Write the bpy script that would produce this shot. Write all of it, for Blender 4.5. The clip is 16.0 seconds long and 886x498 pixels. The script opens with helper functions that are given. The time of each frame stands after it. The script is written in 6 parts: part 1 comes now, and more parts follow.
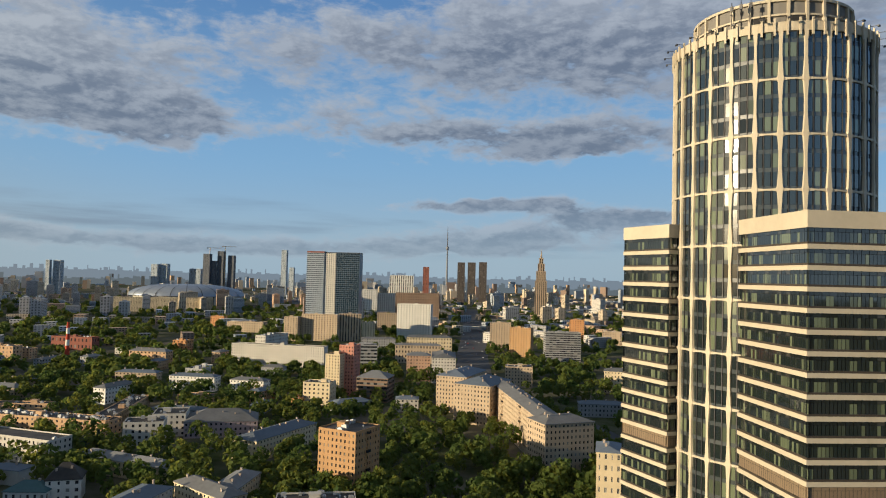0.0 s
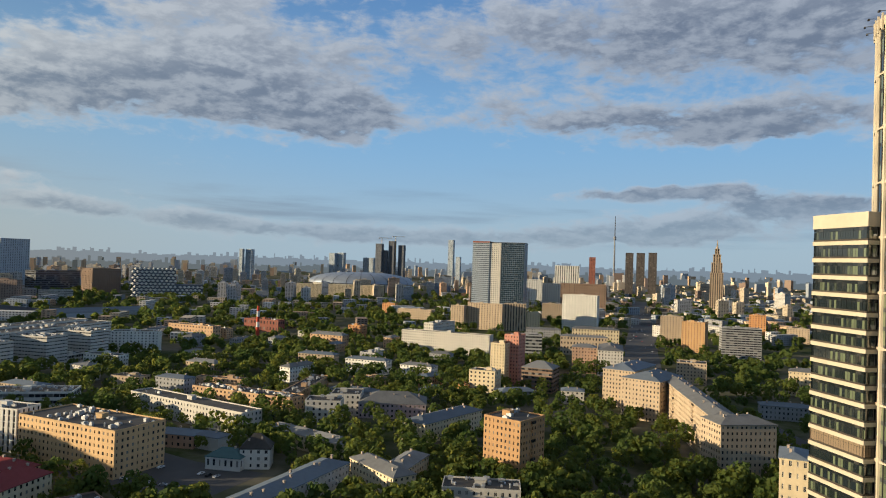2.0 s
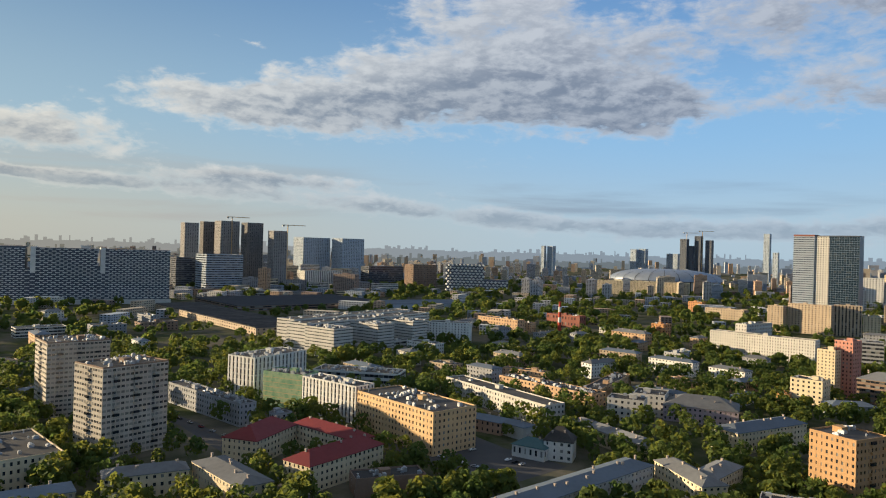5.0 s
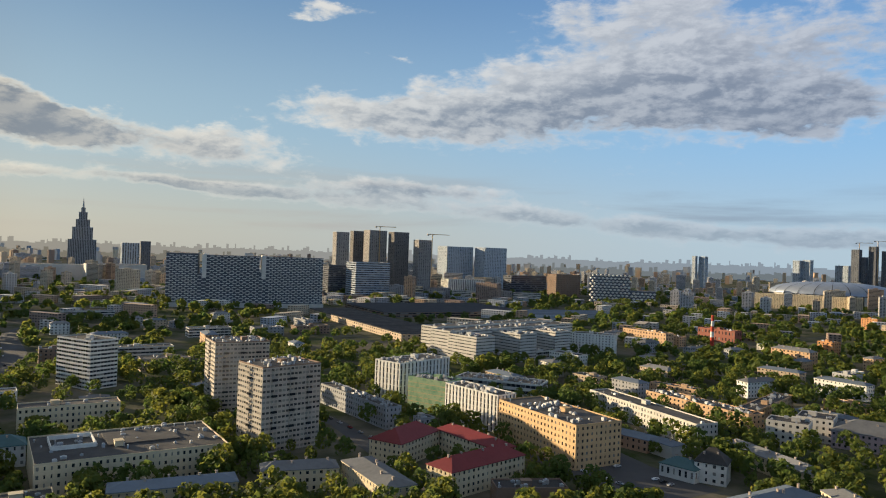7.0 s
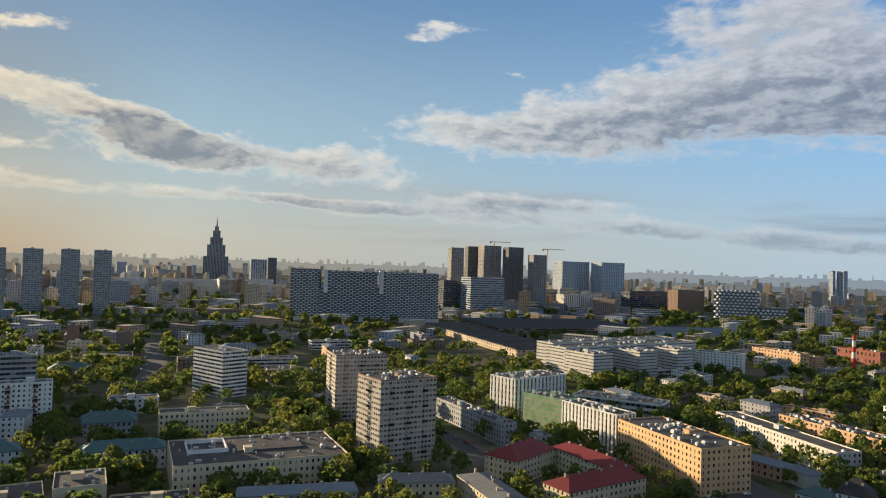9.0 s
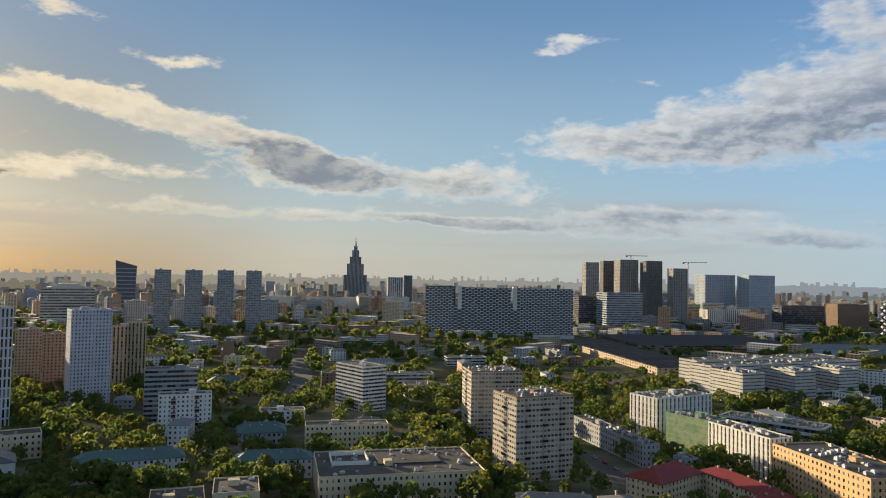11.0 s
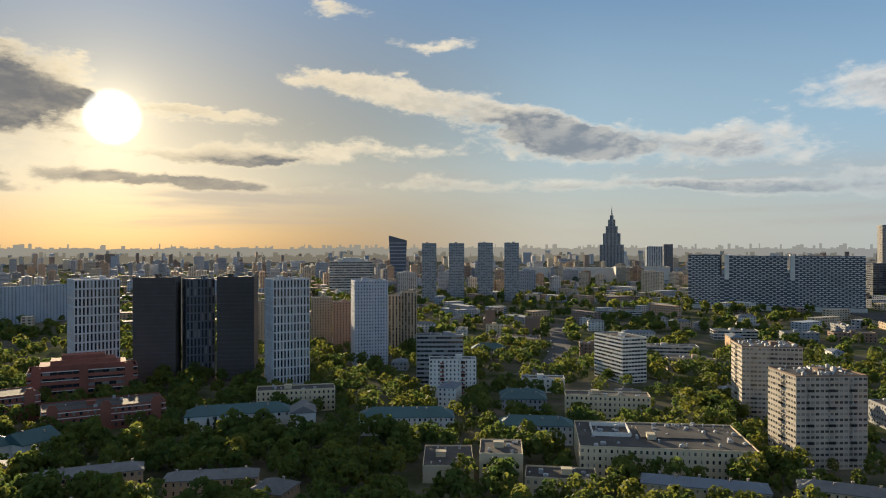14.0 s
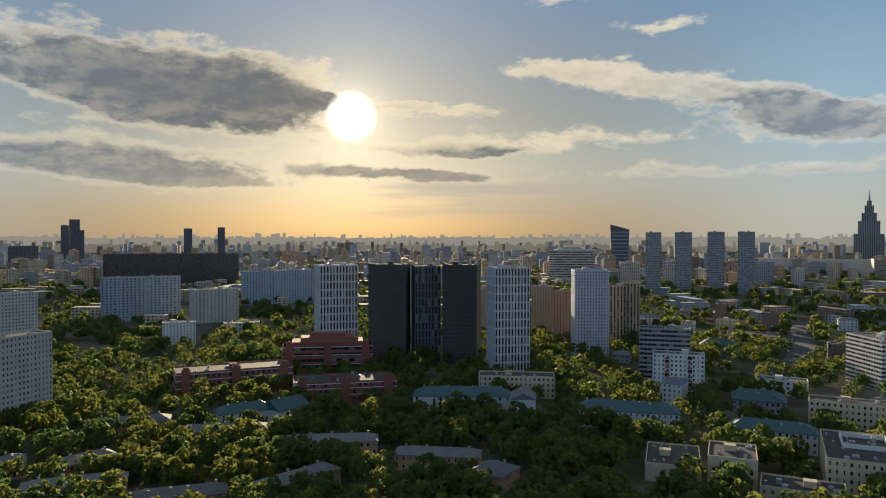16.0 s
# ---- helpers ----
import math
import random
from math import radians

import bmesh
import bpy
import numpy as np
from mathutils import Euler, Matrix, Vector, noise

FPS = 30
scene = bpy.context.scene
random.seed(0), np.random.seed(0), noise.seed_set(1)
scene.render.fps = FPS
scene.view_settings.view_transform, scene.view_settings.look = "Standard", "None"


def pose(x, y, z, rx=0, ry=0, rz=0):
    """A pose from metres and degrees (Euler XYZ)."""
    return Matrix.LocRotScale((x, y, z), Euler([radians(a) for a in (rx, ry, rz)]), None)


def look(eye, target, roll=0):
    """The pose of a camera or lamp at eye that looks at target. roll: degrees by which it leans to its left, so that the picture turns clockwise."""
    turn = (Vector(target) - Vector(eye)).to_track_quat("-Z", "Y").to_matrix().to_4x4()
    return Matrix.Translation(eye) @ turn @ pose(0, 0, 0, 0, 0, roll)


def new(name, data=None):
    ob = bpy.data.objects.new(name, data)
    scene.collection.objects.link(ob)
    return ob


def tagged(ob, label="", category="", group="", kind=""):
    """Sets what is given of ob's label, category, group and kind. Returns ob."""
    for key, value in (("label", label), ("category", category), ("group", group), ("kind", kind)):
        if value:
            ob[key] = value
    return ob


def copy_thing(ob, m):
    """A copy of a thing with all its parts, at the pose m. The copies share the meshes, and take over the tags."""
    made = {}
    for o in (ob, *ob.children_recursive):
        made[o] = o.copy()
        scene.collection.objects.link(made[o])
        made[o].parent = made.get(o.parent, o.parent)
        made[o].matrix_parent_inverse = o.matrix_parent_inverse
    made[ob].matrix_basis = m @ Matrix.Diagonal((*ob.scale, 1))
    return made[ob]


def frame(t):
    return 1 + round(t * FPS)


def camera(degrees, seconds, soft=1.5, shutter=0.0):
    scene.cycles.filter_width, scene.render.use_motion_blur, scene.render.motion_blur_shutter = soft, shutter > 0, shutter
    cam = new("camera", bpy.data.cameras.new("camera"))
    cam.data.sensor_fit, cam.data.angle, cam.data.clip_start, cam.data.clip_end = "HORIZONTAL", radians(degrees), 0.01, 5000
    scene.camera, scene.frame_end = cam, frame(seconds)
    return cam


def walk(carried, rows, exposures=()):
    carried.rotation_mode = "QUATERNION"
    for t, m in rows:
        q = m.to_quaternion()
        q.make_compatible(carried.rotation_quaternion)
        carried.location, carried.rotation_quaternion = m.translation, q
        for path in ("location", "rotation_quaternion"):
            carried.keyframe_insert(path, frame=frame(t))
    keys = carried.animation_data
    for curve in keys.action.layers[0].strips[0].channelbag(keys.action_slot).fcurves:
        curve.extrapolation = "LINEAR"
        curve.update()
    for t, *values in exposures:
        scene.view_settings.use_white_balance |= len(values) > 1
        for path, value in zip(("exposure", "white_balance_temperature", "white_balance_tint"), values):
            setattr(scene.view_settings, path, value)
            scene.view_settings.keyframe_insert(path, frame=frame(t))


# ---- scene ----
EXPOSURES = [(0.0, 0.58, 6050, 7), (2.5, 0.74, 6100, 7), (4.5, 0.90, 6200, 8), (8.0, 0.94, 6300, 9), (10.0, 0.93, 6300, 9), (13.5, 0.92, 6250, 9), (16.0, 0.76, 6100, 8)]
cam = camera(63.59, 16.0, soft=1.1)
EYE = 115.0
ROWS = [
    (0.0, -0.00, 2.24, -1.41),
    (0.5, 2.93, 2.05, -1.44),
    (1.0, 6.29, 1.72, -1.66),
    (1.5, 9.65, 1.38, -1.78),
    (2.0, 13.16, 1.06, -1.88),
    (2.5, 16.95, 0.84, -1.74),
    (3.0, 21.03, 0.66, -1.58),
    (3.5, 25.25, 0.49, -1.46),
    (4.0, 29.41, 0.23, -1.50),
    (4.5, 33.24, 0.05, -1.56),
    (4.7, 34.75, 0.05, -1.57),
    (6.8, 47.35, 0.32, -1.91),
    (7.0, 48.30, 0.44, -1.96),
    (7.5, 50.38, 0.64, -2.00),
    (8.0, 52.37, 0.86, -2.01),
    (8.5, 54.70, 1.07, -1.98),
    (9.0, 57.46, 1.36, -1.80),
    (9.5, 60.54, 1.70, -1.58),
    (10.0, 63.47, 2.03, -1.33),
    (10.2, 64.60, 2.19, -1.28),
    (12.5, 74.63, 1.30, -0.52),
    (13.0, 78.31, 0.70, -0.38),
    (13.5, 82.99, 0.13, -0.00),
    (14.0, 88.38, -0.14, 0.02),
    (14.5, 93.82, -0.30, 0.24),
    (15.0, 98.76, -0.50, 0.22),
    (15.5, 102.85, -0.76, 0.07),
    (16.0, 105.89, -1.01, -0.05),
]
# the phone turns at arm's length about its holder
walk(cam, [(t, pose(-0.4 * math.sin(radians(yaw)), 0.4 * math.cos(radians(yaw)), EYE, 90 + pitch, roll, yaw)) for t, yaw, pitch, roll in ROWS],
     exposures=EXPOSURES)

# ---- daylight: low evening sun, broken cloud ----
SUN_AZ, SUN_EL = 113.2, 9.4
sun_dir = Vector((-math.sin(radians(SUN_AZ)) * math.cos(radians(SUN_EL)), math.cos(radians(SUN_AZ)) * math.cos(radians(SUN_EL)), math.sin(radians(SUN_EL))))
sun = new("sun", bpy.data.lights.new("sun", "SUN"))
sun.data.energy, sun.data.angle, sun.data.color = 5.0, radians(0.6), (1.0, 0.77, 0.48)
sun.matrix_world = look((0, 0, 400), Vector((0, 0, 400)) - sun_dir)

world = bpy.data.worlds.new("evening_sky")
scene.world = world
world.use_nodes = True
W = world.node_tree
W.nodes.clear()


class Graph:
    """Small helper to write node graphs as arithmetic."""

    def __init__(self, tree):
        self.tree = tree

    def node(self, kind, **settings):
        n = self.tree.nodes.new(kind)
        for k, v in settings.items():
            setattr(n, k, v)
        return n

    def put(self, socket, value):
        if isinstance(value, bpy.types.NodeSocket):
            self.tree.links.new(value, socket)
        elif value is not None:
            socket.default_value = value

    def math(self, op, a, b=None, c=None, clamp=False):
        n = self.node("ShaderNodeMath", operation=op, use_clamp=clamp)
        for s, v in zip(n.inputs, (a, b, c)):
            self.put(s, v)
        return n.outputs[0]

    def vec(self, op, a, b=None):
        n = self.node("ShaderNodeVectorMath", operation=op)
        for s, v in zip(n.inputs, (a, b)):
            self.put(s, v)
        return n.outputs["Value"] if op in ("DOT_PRODUCT", "LENGTH") else n.outputs[0]

    def mix(self, fac, a, b, blend="MIX"):
        n = self.node("ShaderNodeMix", data_type="RGBA", blend_type=blend)
        self.put(n.inputs[0], fac), self.put(n.inputs[6], a), self.put(n.inputs[7], b)
        return n.outputs[2]

    def noise(self, vector, scale, detail=3.0, rough=0.55, distortion=0.0):
        n = self.node("ShaderNodeTexNoise")
        self.put(n.inputs["Vector"], vector)
        for k, v in (("Scale", scale), ("Detail", detail), ("Roughness", rough), ("Distortion", distortion)):
            n.inputs[k].default_value = v
        return n.outputs[0]

    def step(self, x, lo, hi):
        n = self.node("ShaderNodeMapRange", interpolation_type="SMOOTHSTEP")
        self.put(n.inputs[0], x)
        n.inputs[1].default_value, n.inputs[2].default_value = lo, hi
        return n.outputs[0]

    def combine(self, x, y, z):
        n = self.node("ShaderNodeCombineXYZ")
        for s, v in zip(n.inputs, (x, y, z)):
            self.put(s, v)
        return n.outputs[0]

    def split(self, v):
        n = self.node("ShaderNodeSeparateXYZ")
        self.put(n.inputs[0], v)
        return n.outputs


def build_sky():
    g = Graph(W)
    sky = g.node("ShaderNodeTexSky", sky_type="NISHITA", sun_disc=False, sun_elevation=radians(SUN_EL), sun_rotation=radians(-SUN_AZ), altitude=150.0, air_density=1.0, dust_density=1.6, ozone_density=2.0)
    d = g.node("ShaderNodeTexCoord").outputs["Generated"]
    x, y, z = g.split(d)
    up = g.math("MAXIMUM", z, 0.0)
    az = g.math("MULTIPLY", g.math("ARCTAN2", g.math("MULTIPLY", x, -1.0), y), 57.2958)
    el = g.math("MULTIPLY", g.math("ARCSINE", z), 57.2958)
    facing = g.vec("DOT_PRODUCT", d, tuple(sun_dir))
    near_sun = g.math("POWER", g.math("MAXIMUM", facing, 0.0), 5.0)
    # wind-torn edges: the cloud field is read through a slow warp
    def at(lift, shift):
        return g.combine(g.math("MULTIPLY_ADD", az, 0.105, shift * 0.105), g.math("MULTIPLY_ADD", el, 0.235, lift * 0.235), 1.3)

    p = at(0.0, 0.0)
    warp = g.node("ShaderNodeTexNoise")
    g.put(warp.inputs["Vector"], p)
    for key, v in (("Scale", 1.7), ("Detail", 5.0), ("Roughness", 0.62)):
        warp.inputs[key].default_value = v
    wx, wy, wz = g.split(warp.outputs["Color"])
    waz = g.math("MULTIPLY_ADD", g.math("SUBTRACT", wx, 0.5), 9.0, az)
    wel = g.math("MULTIPLY_ADD", g.math("SUBTRACT", wy, 0.5), g.math("MULTIPLY_ADD", g.step(el, 3.0, 12.0), 3.0, 0.8), el)

    def blob(a, e, w, h, slant):
        off = g.math("SUBTRACT", waz, a)
        u = g.math("DIVIDE", off, w)
        v = g.math("DIVIDE", g.math("SUBTRACT", wel, g.math("MULTIPLY_ADD", off, slant, e)), h)
        q = g.math("ADD", g.math("MULTIPLY", u, u), g.math("MULTIPLY", v, v))
        return g.math("EXPONENT", g.math("MULTIPLY", q, -1.0))

    cover = deep = None
    for a, e, w, h, weight, slant, grey in CLOUDS:
        c = g.math("MULTIPLY", blob(a, e, w, h, slant), weight)
        cover = c if cover is None else g.math("ADD", cover, c)
        if grey:
            c = g.math("MULTIPLY", blob(a, e - (0.35 if grey < 1.4 else 0.08) * h, w * 1.05, h * (0.85 if grey < 1.4 else 1.05), slant), grey)
            deep = c if deep is None else g.math("ADD", deep, c)

    def density(v):
        big = g.noise(v, 1.5, 9.0, 0.60, 0.35)
        puff = g.noise(v, 5.0, 6.0, 0.6, 0.3)
        return g.math("ADD", g.math("MULTIPLY", big, 0.58), g.math("MULTIPLY", puff, 0.42))

    here = density(p)
    above = density(at(0.55, 0.7))
    thick = g.math("ADD", g.math("MULTIPLY", g.math("SUBTRACT", here, 0.5), 2.9), g.math("SUBTRACT", cover, 0.47))
    # low clouds fade into the air in front of them
    mask = g.math("MULTIPLY", g.step(thick, -0.06, 0.55), g.math("MULTIPLY_ADD", g.step(el, 1.0, 8.0), 0.5, 0.5))
    body = g.math("MULTIPLY", g.step(thick, 0.0, 0.65), g.math("MULTIPLY_ADD", deep, 0.8, 0.22), clamp=True)
    lit = g.math("MULTIPLY", g.step(g.math("SUBTRACT", here, above), -0.10, 0.12), g.math("SUBTRACT", 1.1, g.math("MULTIPLY", deep, 0.4)), clamp=True)
    # long flat bands low over the horizon
    band_v = g.combine(g.math("MULTIPLY", az, 0.035), g.math("MULTIPLY", el, 0.42), 3.7)
    band = g.math("MULTIPLY", g.step(g.noise(band_v, 1.0, 6.0, 0.55, 0.3), 0.50, 0.72), g.math("MULTIPLY", g.step(el, 0.6, 2.2), g.step(g.math("MULTIPLY", el, -1.0), -8.0, -4.0)))
    SKY_COLOURS(g, sky, az, el, facing, near_sun, mask, body, lit, band)


# azimuth, elevation, half width, half height, weight, slant, greyness
CLOUDS = (
    (54.0, 11.0, 9.0, 1.9, 0.95, -0.05, 0.6),
    (41.0, 12.2, 10.0, 3.4, 1.05, -0.12, 0.85),
    (29.0, 13.0, 10.0, 4.6, 1.05, -0.05, 0.8),
    (34.0, 19.0, 9.0, 3.0, 0.75, -0.10, 0.3),
    (21.5, 11.0, 5.0, 2.0, 0.8, 0.0, 0.9),
    (11.0, 17.0, 14.0, 4.5, 0.75, 0.0, 0.6),
    (-8.0, 18.5, 13.0, 5.2, 1.15, 0.05, 1.0),
    (-28.0, 17.0, 12.0, 9.0, 1.2, 0.0, 1.0),
    (-9.0, 10.9, 9.0, 1.5, 1.2, -0.03, 1.2),
    (6.0, 11.3, 9.0, 1.5, 0.7, 0.0, 0.8),
    (78.5, 8.7, 6.5, 1.6, 1.5, 0.18, 1.8),
    (89.0, 11.6, 9.0, 1.3, 0.9, 0.12, 0.2),
    (93.5, 7.6, 10.0, 0.9, 0.85, 0.02, 0.1),
    (66.0, 7.7, 7.0, 1.4, 0.9, 0.05, 0.8),
    (66.5, 4.6, 6.0, 0.5, 1.15, 0.05, 1.2),
    (50.0, 5.2, 9.0, 0.7, 0.95, 0.02, 1.0),
    (33.0, 2.7, 18.0, 1.0, 1.0, 0.07, 1.3),
    (57.0, 4.2, 11.0, 1.1, 0.7, 0.05, 0.7),
    (10.0, 2.2, 14.0, 1.0, 0.95, 0.0, 1.2),
    (-7.0, 3.4, 11.0, 1.5, 1.15, -0.03, 1.3),
    (-3.0, 5.8, 8.0, 0.6, 1.15, -0.03, 1.4),
    (-14.0, 5.0, 7.0, 0.8, 1.1, 0.0, 1.4),
    (128.0, 11.0, 11.0, 2.7, 2.6, 0.12, 2.2),
    (119.5, 11.3, 4.5, 1.1, 1.3, 0.08, 1.5),
    (116.5, 13.0, 3.6, 1.0, 0.8, 0.10, 0.0),
    (131.5, 5.3, 10.5, 1.5, 1.7, 0.05, 1.4),
    (108.0, 4.8, 9.0, 0.75, 1.25, 0.05, 1.4),
    (124.0, 4.4, 7.0, 0.6, 0.9, 0.05, 0.6),
    (102.5, 6.6, 4.5, 0.5, 1.15, 0.0, 1.3),
    (108.5, 10.0, 3.4, 0.45, 0.95, 0.05, 0.0),
    (108.0, 7.0, 6.0, 0.6, 0.85, 0.0, 0.1),
    (96.0, 12.7, 6.0, 1.0, 0.85, 0.0, 0.1),
    (103.5, 9.8, 5.0, 0.8, 0.7, 0.0, 0.1),
    (98.0, 18.0, 3.0, 0.9, 0.85, 0.05, 0.2),
    (88.5, 15.9, 2.8, 0.7, 0.8, 0.0, 0.0),
    (58.5, 18.2, 2.8, 0.7, 0.8, 0.0, 0.0),
    (53.6, 15.1, 3.4, 0.55, 0.8, 0.0, 0.0),
    (85.0, 4.9, 14.0, 0.7, 0.85, 0.02, 0.9),
)


def SKY_COLOURS(g, sky, az, el, facing, near_sun, mask, body, lit, band):
    base = g.vec("SCALE", sky.outputs[0])
    base.node.inputs["Scale"].default_value = SKY_GAIN
    sunny = g.step(facing, -0.1, 0.85)
    hot = g.step(facing, 0.80, 0.99)
    horizon = g.mix(g.math("MULTIPLY", hot, g.step(g.math("MULTIPLY", el, -1.0), -7.0, -1.0)), g.mix(sunny, (0.27, 0.34, 0.39, 1), (0.29, 0.285, 0.245, 1)), (0.112, 0.085, 0.062, 1))
    middle = g.mix(hot, g.mix(sunny, (0.17, 0.30, 0.45, 1), (0.205, 0.28, 0.325, 1)), (0.128, 0.132, 0.122, 1))
    zenith = g.mix(sunny, (0.075, 0.160, 0.32, 1), (0.075, 0.145, 0.245, 1))
    haze = g.mix(g.step(el, 0.0, 10.0), horizon, middle)
    clear = g.mix(g.step(el, 7.0, 24.0), haze, zenith)
    clear = g.mix(0.15, clear, base)
    # unseen sky above the view set to even grey, added as fill light
    clear = g.mix(g.step(el, 27.0, 50.0), clear, (0.19, 0.19, 0.19, 1))
    glow = g.math("POWER", g.math("MAXIMUM", facing, 0.0), 220.0)
    core = g.math("POWER", g.math("MAXIMUM", facing, 0.0), 900.0)
    disc = g.step(facing, math.cos(radians(2.15)), math.cos(radians(0.4)))
    # sunlit fringe and grey-violet underside of the clouds
    bright = g.mix(near_sun, g.mix(sunny, (0.31, 0.32, 0.345, 1), (0.43, 0.415, 0.38, 1)), (0.62, 0.50, 0.32, 1))
    dark = g.mix(near_sun, g.mix(sunny, (0.105, 0.12, 0.155, 1), (0.15, 0.17, 0.195, 1)), (0.078, 0.078, 0.082, 1))
    relief = g.math("MULTIPLY_ADD", near_sun, -0.55, 0.85)
    shade = g.math("MULTIPLY", g.math("SUBTRACT", 1.0, g.math("MULTIPLY", lit, relief)), body)
    cloud = g.mix(shade, bright, dark)
    c = g.mix(g.math("MULTIPLY", band, 0.6), clear, g.mix(sunny, (0.115, 0.15, 0.20, 1), (0.27, 0.235, 0.20, 1)))
    c = g.mix(g.math("MULTIPLY", mask, 0.9), c, cloud)
    gap = g.math("SUBTRACT", 1.0, g.math("MULTIPLY", body, 0.9))
    warm = g.vec("SCALE", (1.0, 0.82, 0.48))
    g.put(warm.node.inputs["Scale"], g.math("MULTIPLY", g.math("ADD", g.math("MULTIPLY", glow, 0.045), g.math("MULTIPLY", core, 0.24)), gap))
    c = g.vec("ADD", c, warm)
    ball = g.vec("SCALE", (1.0, 0.95, 0.8))
    g.put(ball.node.inputs["Scale"], g.math("MULTIPLY", disc, 1.2))
    c = g.vec("ADD", c, ball)
    bg = g.node("ShaderNodeBackground")
    g.put(bg.inputs[0], c)
    bg.inputs[1].default_value = 1.0
    g.put(g.node("ShaderNodeOutputWorld").inputs[0], bg.outputs[0])


SKY_GAIN = 0.05
build_sky()

# ---- materials ----
MATS = {}


def surface(name, colour, rough=0.85, metal=0.0, vary=0.18, grain=0.6, patch=0.06, bump=0.15, second=None, per_object=0.0, islands=0.0, spec=0.3):
    """Weathered surface: broad stains, fine grain, slight relief; sizes in 1/m."""
    m = bpy.data.materials.new(name)
    m.use_nodes = True
    g = Graph(m.node_tree)
    b = m.node_tree.nodes["Principled BSDF"]
    co = g.node("ShaderNodeTexCoord").outputs["Object"]
    fine, broad = g.noise(co, grain, 4.0, 0.65), g.noise(co, patch, 3.0, 0.55)
    two = second or tuple(c * 0.72 for c in colour)
    f = g.math("ADD", g.math("MULTIPLY", g.step(broad, 0.35, 0.68), vary * 2.2), g.math("MULTIPLY", g.step(fine, 0.3, 0.75), vary * 1.6), clamp=True)
    c = g.mix(f, (*colour, 1), (*two, 1))
    if per_object or islands:
        r = g.node("ShaderNodeObjectInfo").outputs["Random"] if per_object else g.node("ShaderNodeNewGeometry").outputs["Random Per Island"]
        amount = per_object or islands
        hsv = g.node("ShaderNodeHueSaturation")
        g.put(hsv.inputs["Value"], g.math("MULTIPLY_ADD", r, 2 * amount, 1.0 - amount))
        g.put(hsv.inputs["Hue"], g.math("MULTIPLY_ADD", g.math("FRACT", g.math("MULTIPLY", r, 7.13)), 0.04 * amount, 0.5 - 0.02 * amount))
        g.put(hsv.inputs["Color"], c)
        c = hsv.outputs[0]
    g.put(b.inputs["Base Color"], c)
    g.put(b.inputs["Roughness"], g.math("MULTIPLY_ADD", fine, 0.15, rough - 0.07))
    b.inputs["Metallic"].default_value = metal
    b.inputs["Specular IOR Level"].default_value = spec
    if bump:
        n = g.node("ShaderNodeBump")
        n.inputs["Strength"].default_value = bump
        n.inputs["Distance"].default_value = 0.08
        g.put(n.inputs["Height"], fine)
        g.put(b.inputs["Normal"], n.outputs[0])
    MATS[name] = m
    return m


def glazing(name, tint, spread, rough=0.08, per_object=False, ior=1.8, blind_colour=(0.30, 0.29, 0.26), share=0.28, both=False):
    """Window panes: dark rooms behind glass, some with pale blinds."""
    m = bpy.data.materials.new(name)
    m.use_nodes = True
    g = Graph(m.node_tree)
    b = m.node_tree.nodes["Principled BSDF"]
    r = g.node("ShaderNodeObjectInfo").outputs["Random"] if per_object else g.node("ShaderNodeNewGeometry").outputs["Random Per Island"]
    if both:
        r = g.math("FRACT", g.math("ADD", g.math("MULTIPLY", r, 5.7), g.math("MULTIPLY", g.node("ShaderNodeObjectInfo").outputs["Random"], 11.3)))
    blind = g.step(r, 1.0 - share, 1.0 - share * 0.2)
    g.put(b.inputs["Base Color"], g.mix(g.math("MULTIPLY", blind, spread), (*tint, 1), (*blind_colour, 1)))
    g.put(b.inputs["Roughness"], g.math("MULTIPLY_ADD", r, 0.12, rough))
    b.inputs["IOR"].default_value = ior
    MATS[name] = m
    return m


# dark_tower is lifted from near-black to brown, with haze put into it
for nm, col in dict(ochre_brick=(0.45, 0.27, 0.13), rose=(0.48, 0.22, 0.16), sand=(0.46, 0.36, 0.25), clay=(0.45, 0.29, 0.20), pale=(0.56, 0.53, 0.47), cream=(0.64, 0.53, 0.35), red_brick=(0.27, 0.10, 0.07), grey=(0.34, 0.34, 0.34),
                    orange=(0.52, 0.26, 0.11), brown=(0.25, 0.17, 0.12), mauve=(0.42, 0.34, 0.36), peach=(0.55, 0.36, 0.21), white=(0.70, 0.68, 0.62), slate=(0.11, 0.12, 0.14), bluegrey=(0.34, 0.39, 0.44),
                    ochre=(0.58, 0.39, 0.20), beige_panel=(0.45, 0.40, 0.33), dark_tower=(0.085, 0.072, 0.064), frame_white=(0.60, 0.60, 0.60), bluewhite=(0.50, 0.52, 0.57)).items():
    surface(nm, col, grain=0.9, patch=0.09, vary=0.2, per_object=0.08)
surface("taupe", (0.27, 0.255, 0.24), grain=0.3, patch=0.05)
surface("taupe_dark", (0.15, 0.142, 0.135), grain=0.3, patch=0.05)
surface("green_net", (0.10, 0.27, 0.15), second=(0.30, 0.38, 0.22), vary=0.45, grain=0.9, patch=0.2, bump=0.6)
surface("roof_felt", (0.038, 0.037, 0.037), second=(0.080, 0.076, 0.072), vary=0.3, grain=0.35, patch=0.08, per_object=0.25)
surface("roof_metal", (0.19, 0.195, 0.20), spec=0.12, rough=0.75, metal=0.1, second=(0.11, 0.11, 0.11), grain=0.5, per_object=0.2)
surface("roof_blue", (0.15, 0.18, 0.22), spec=0.12, rough=0.75, metal=0.1, grain=0.5, per_object=0.15)
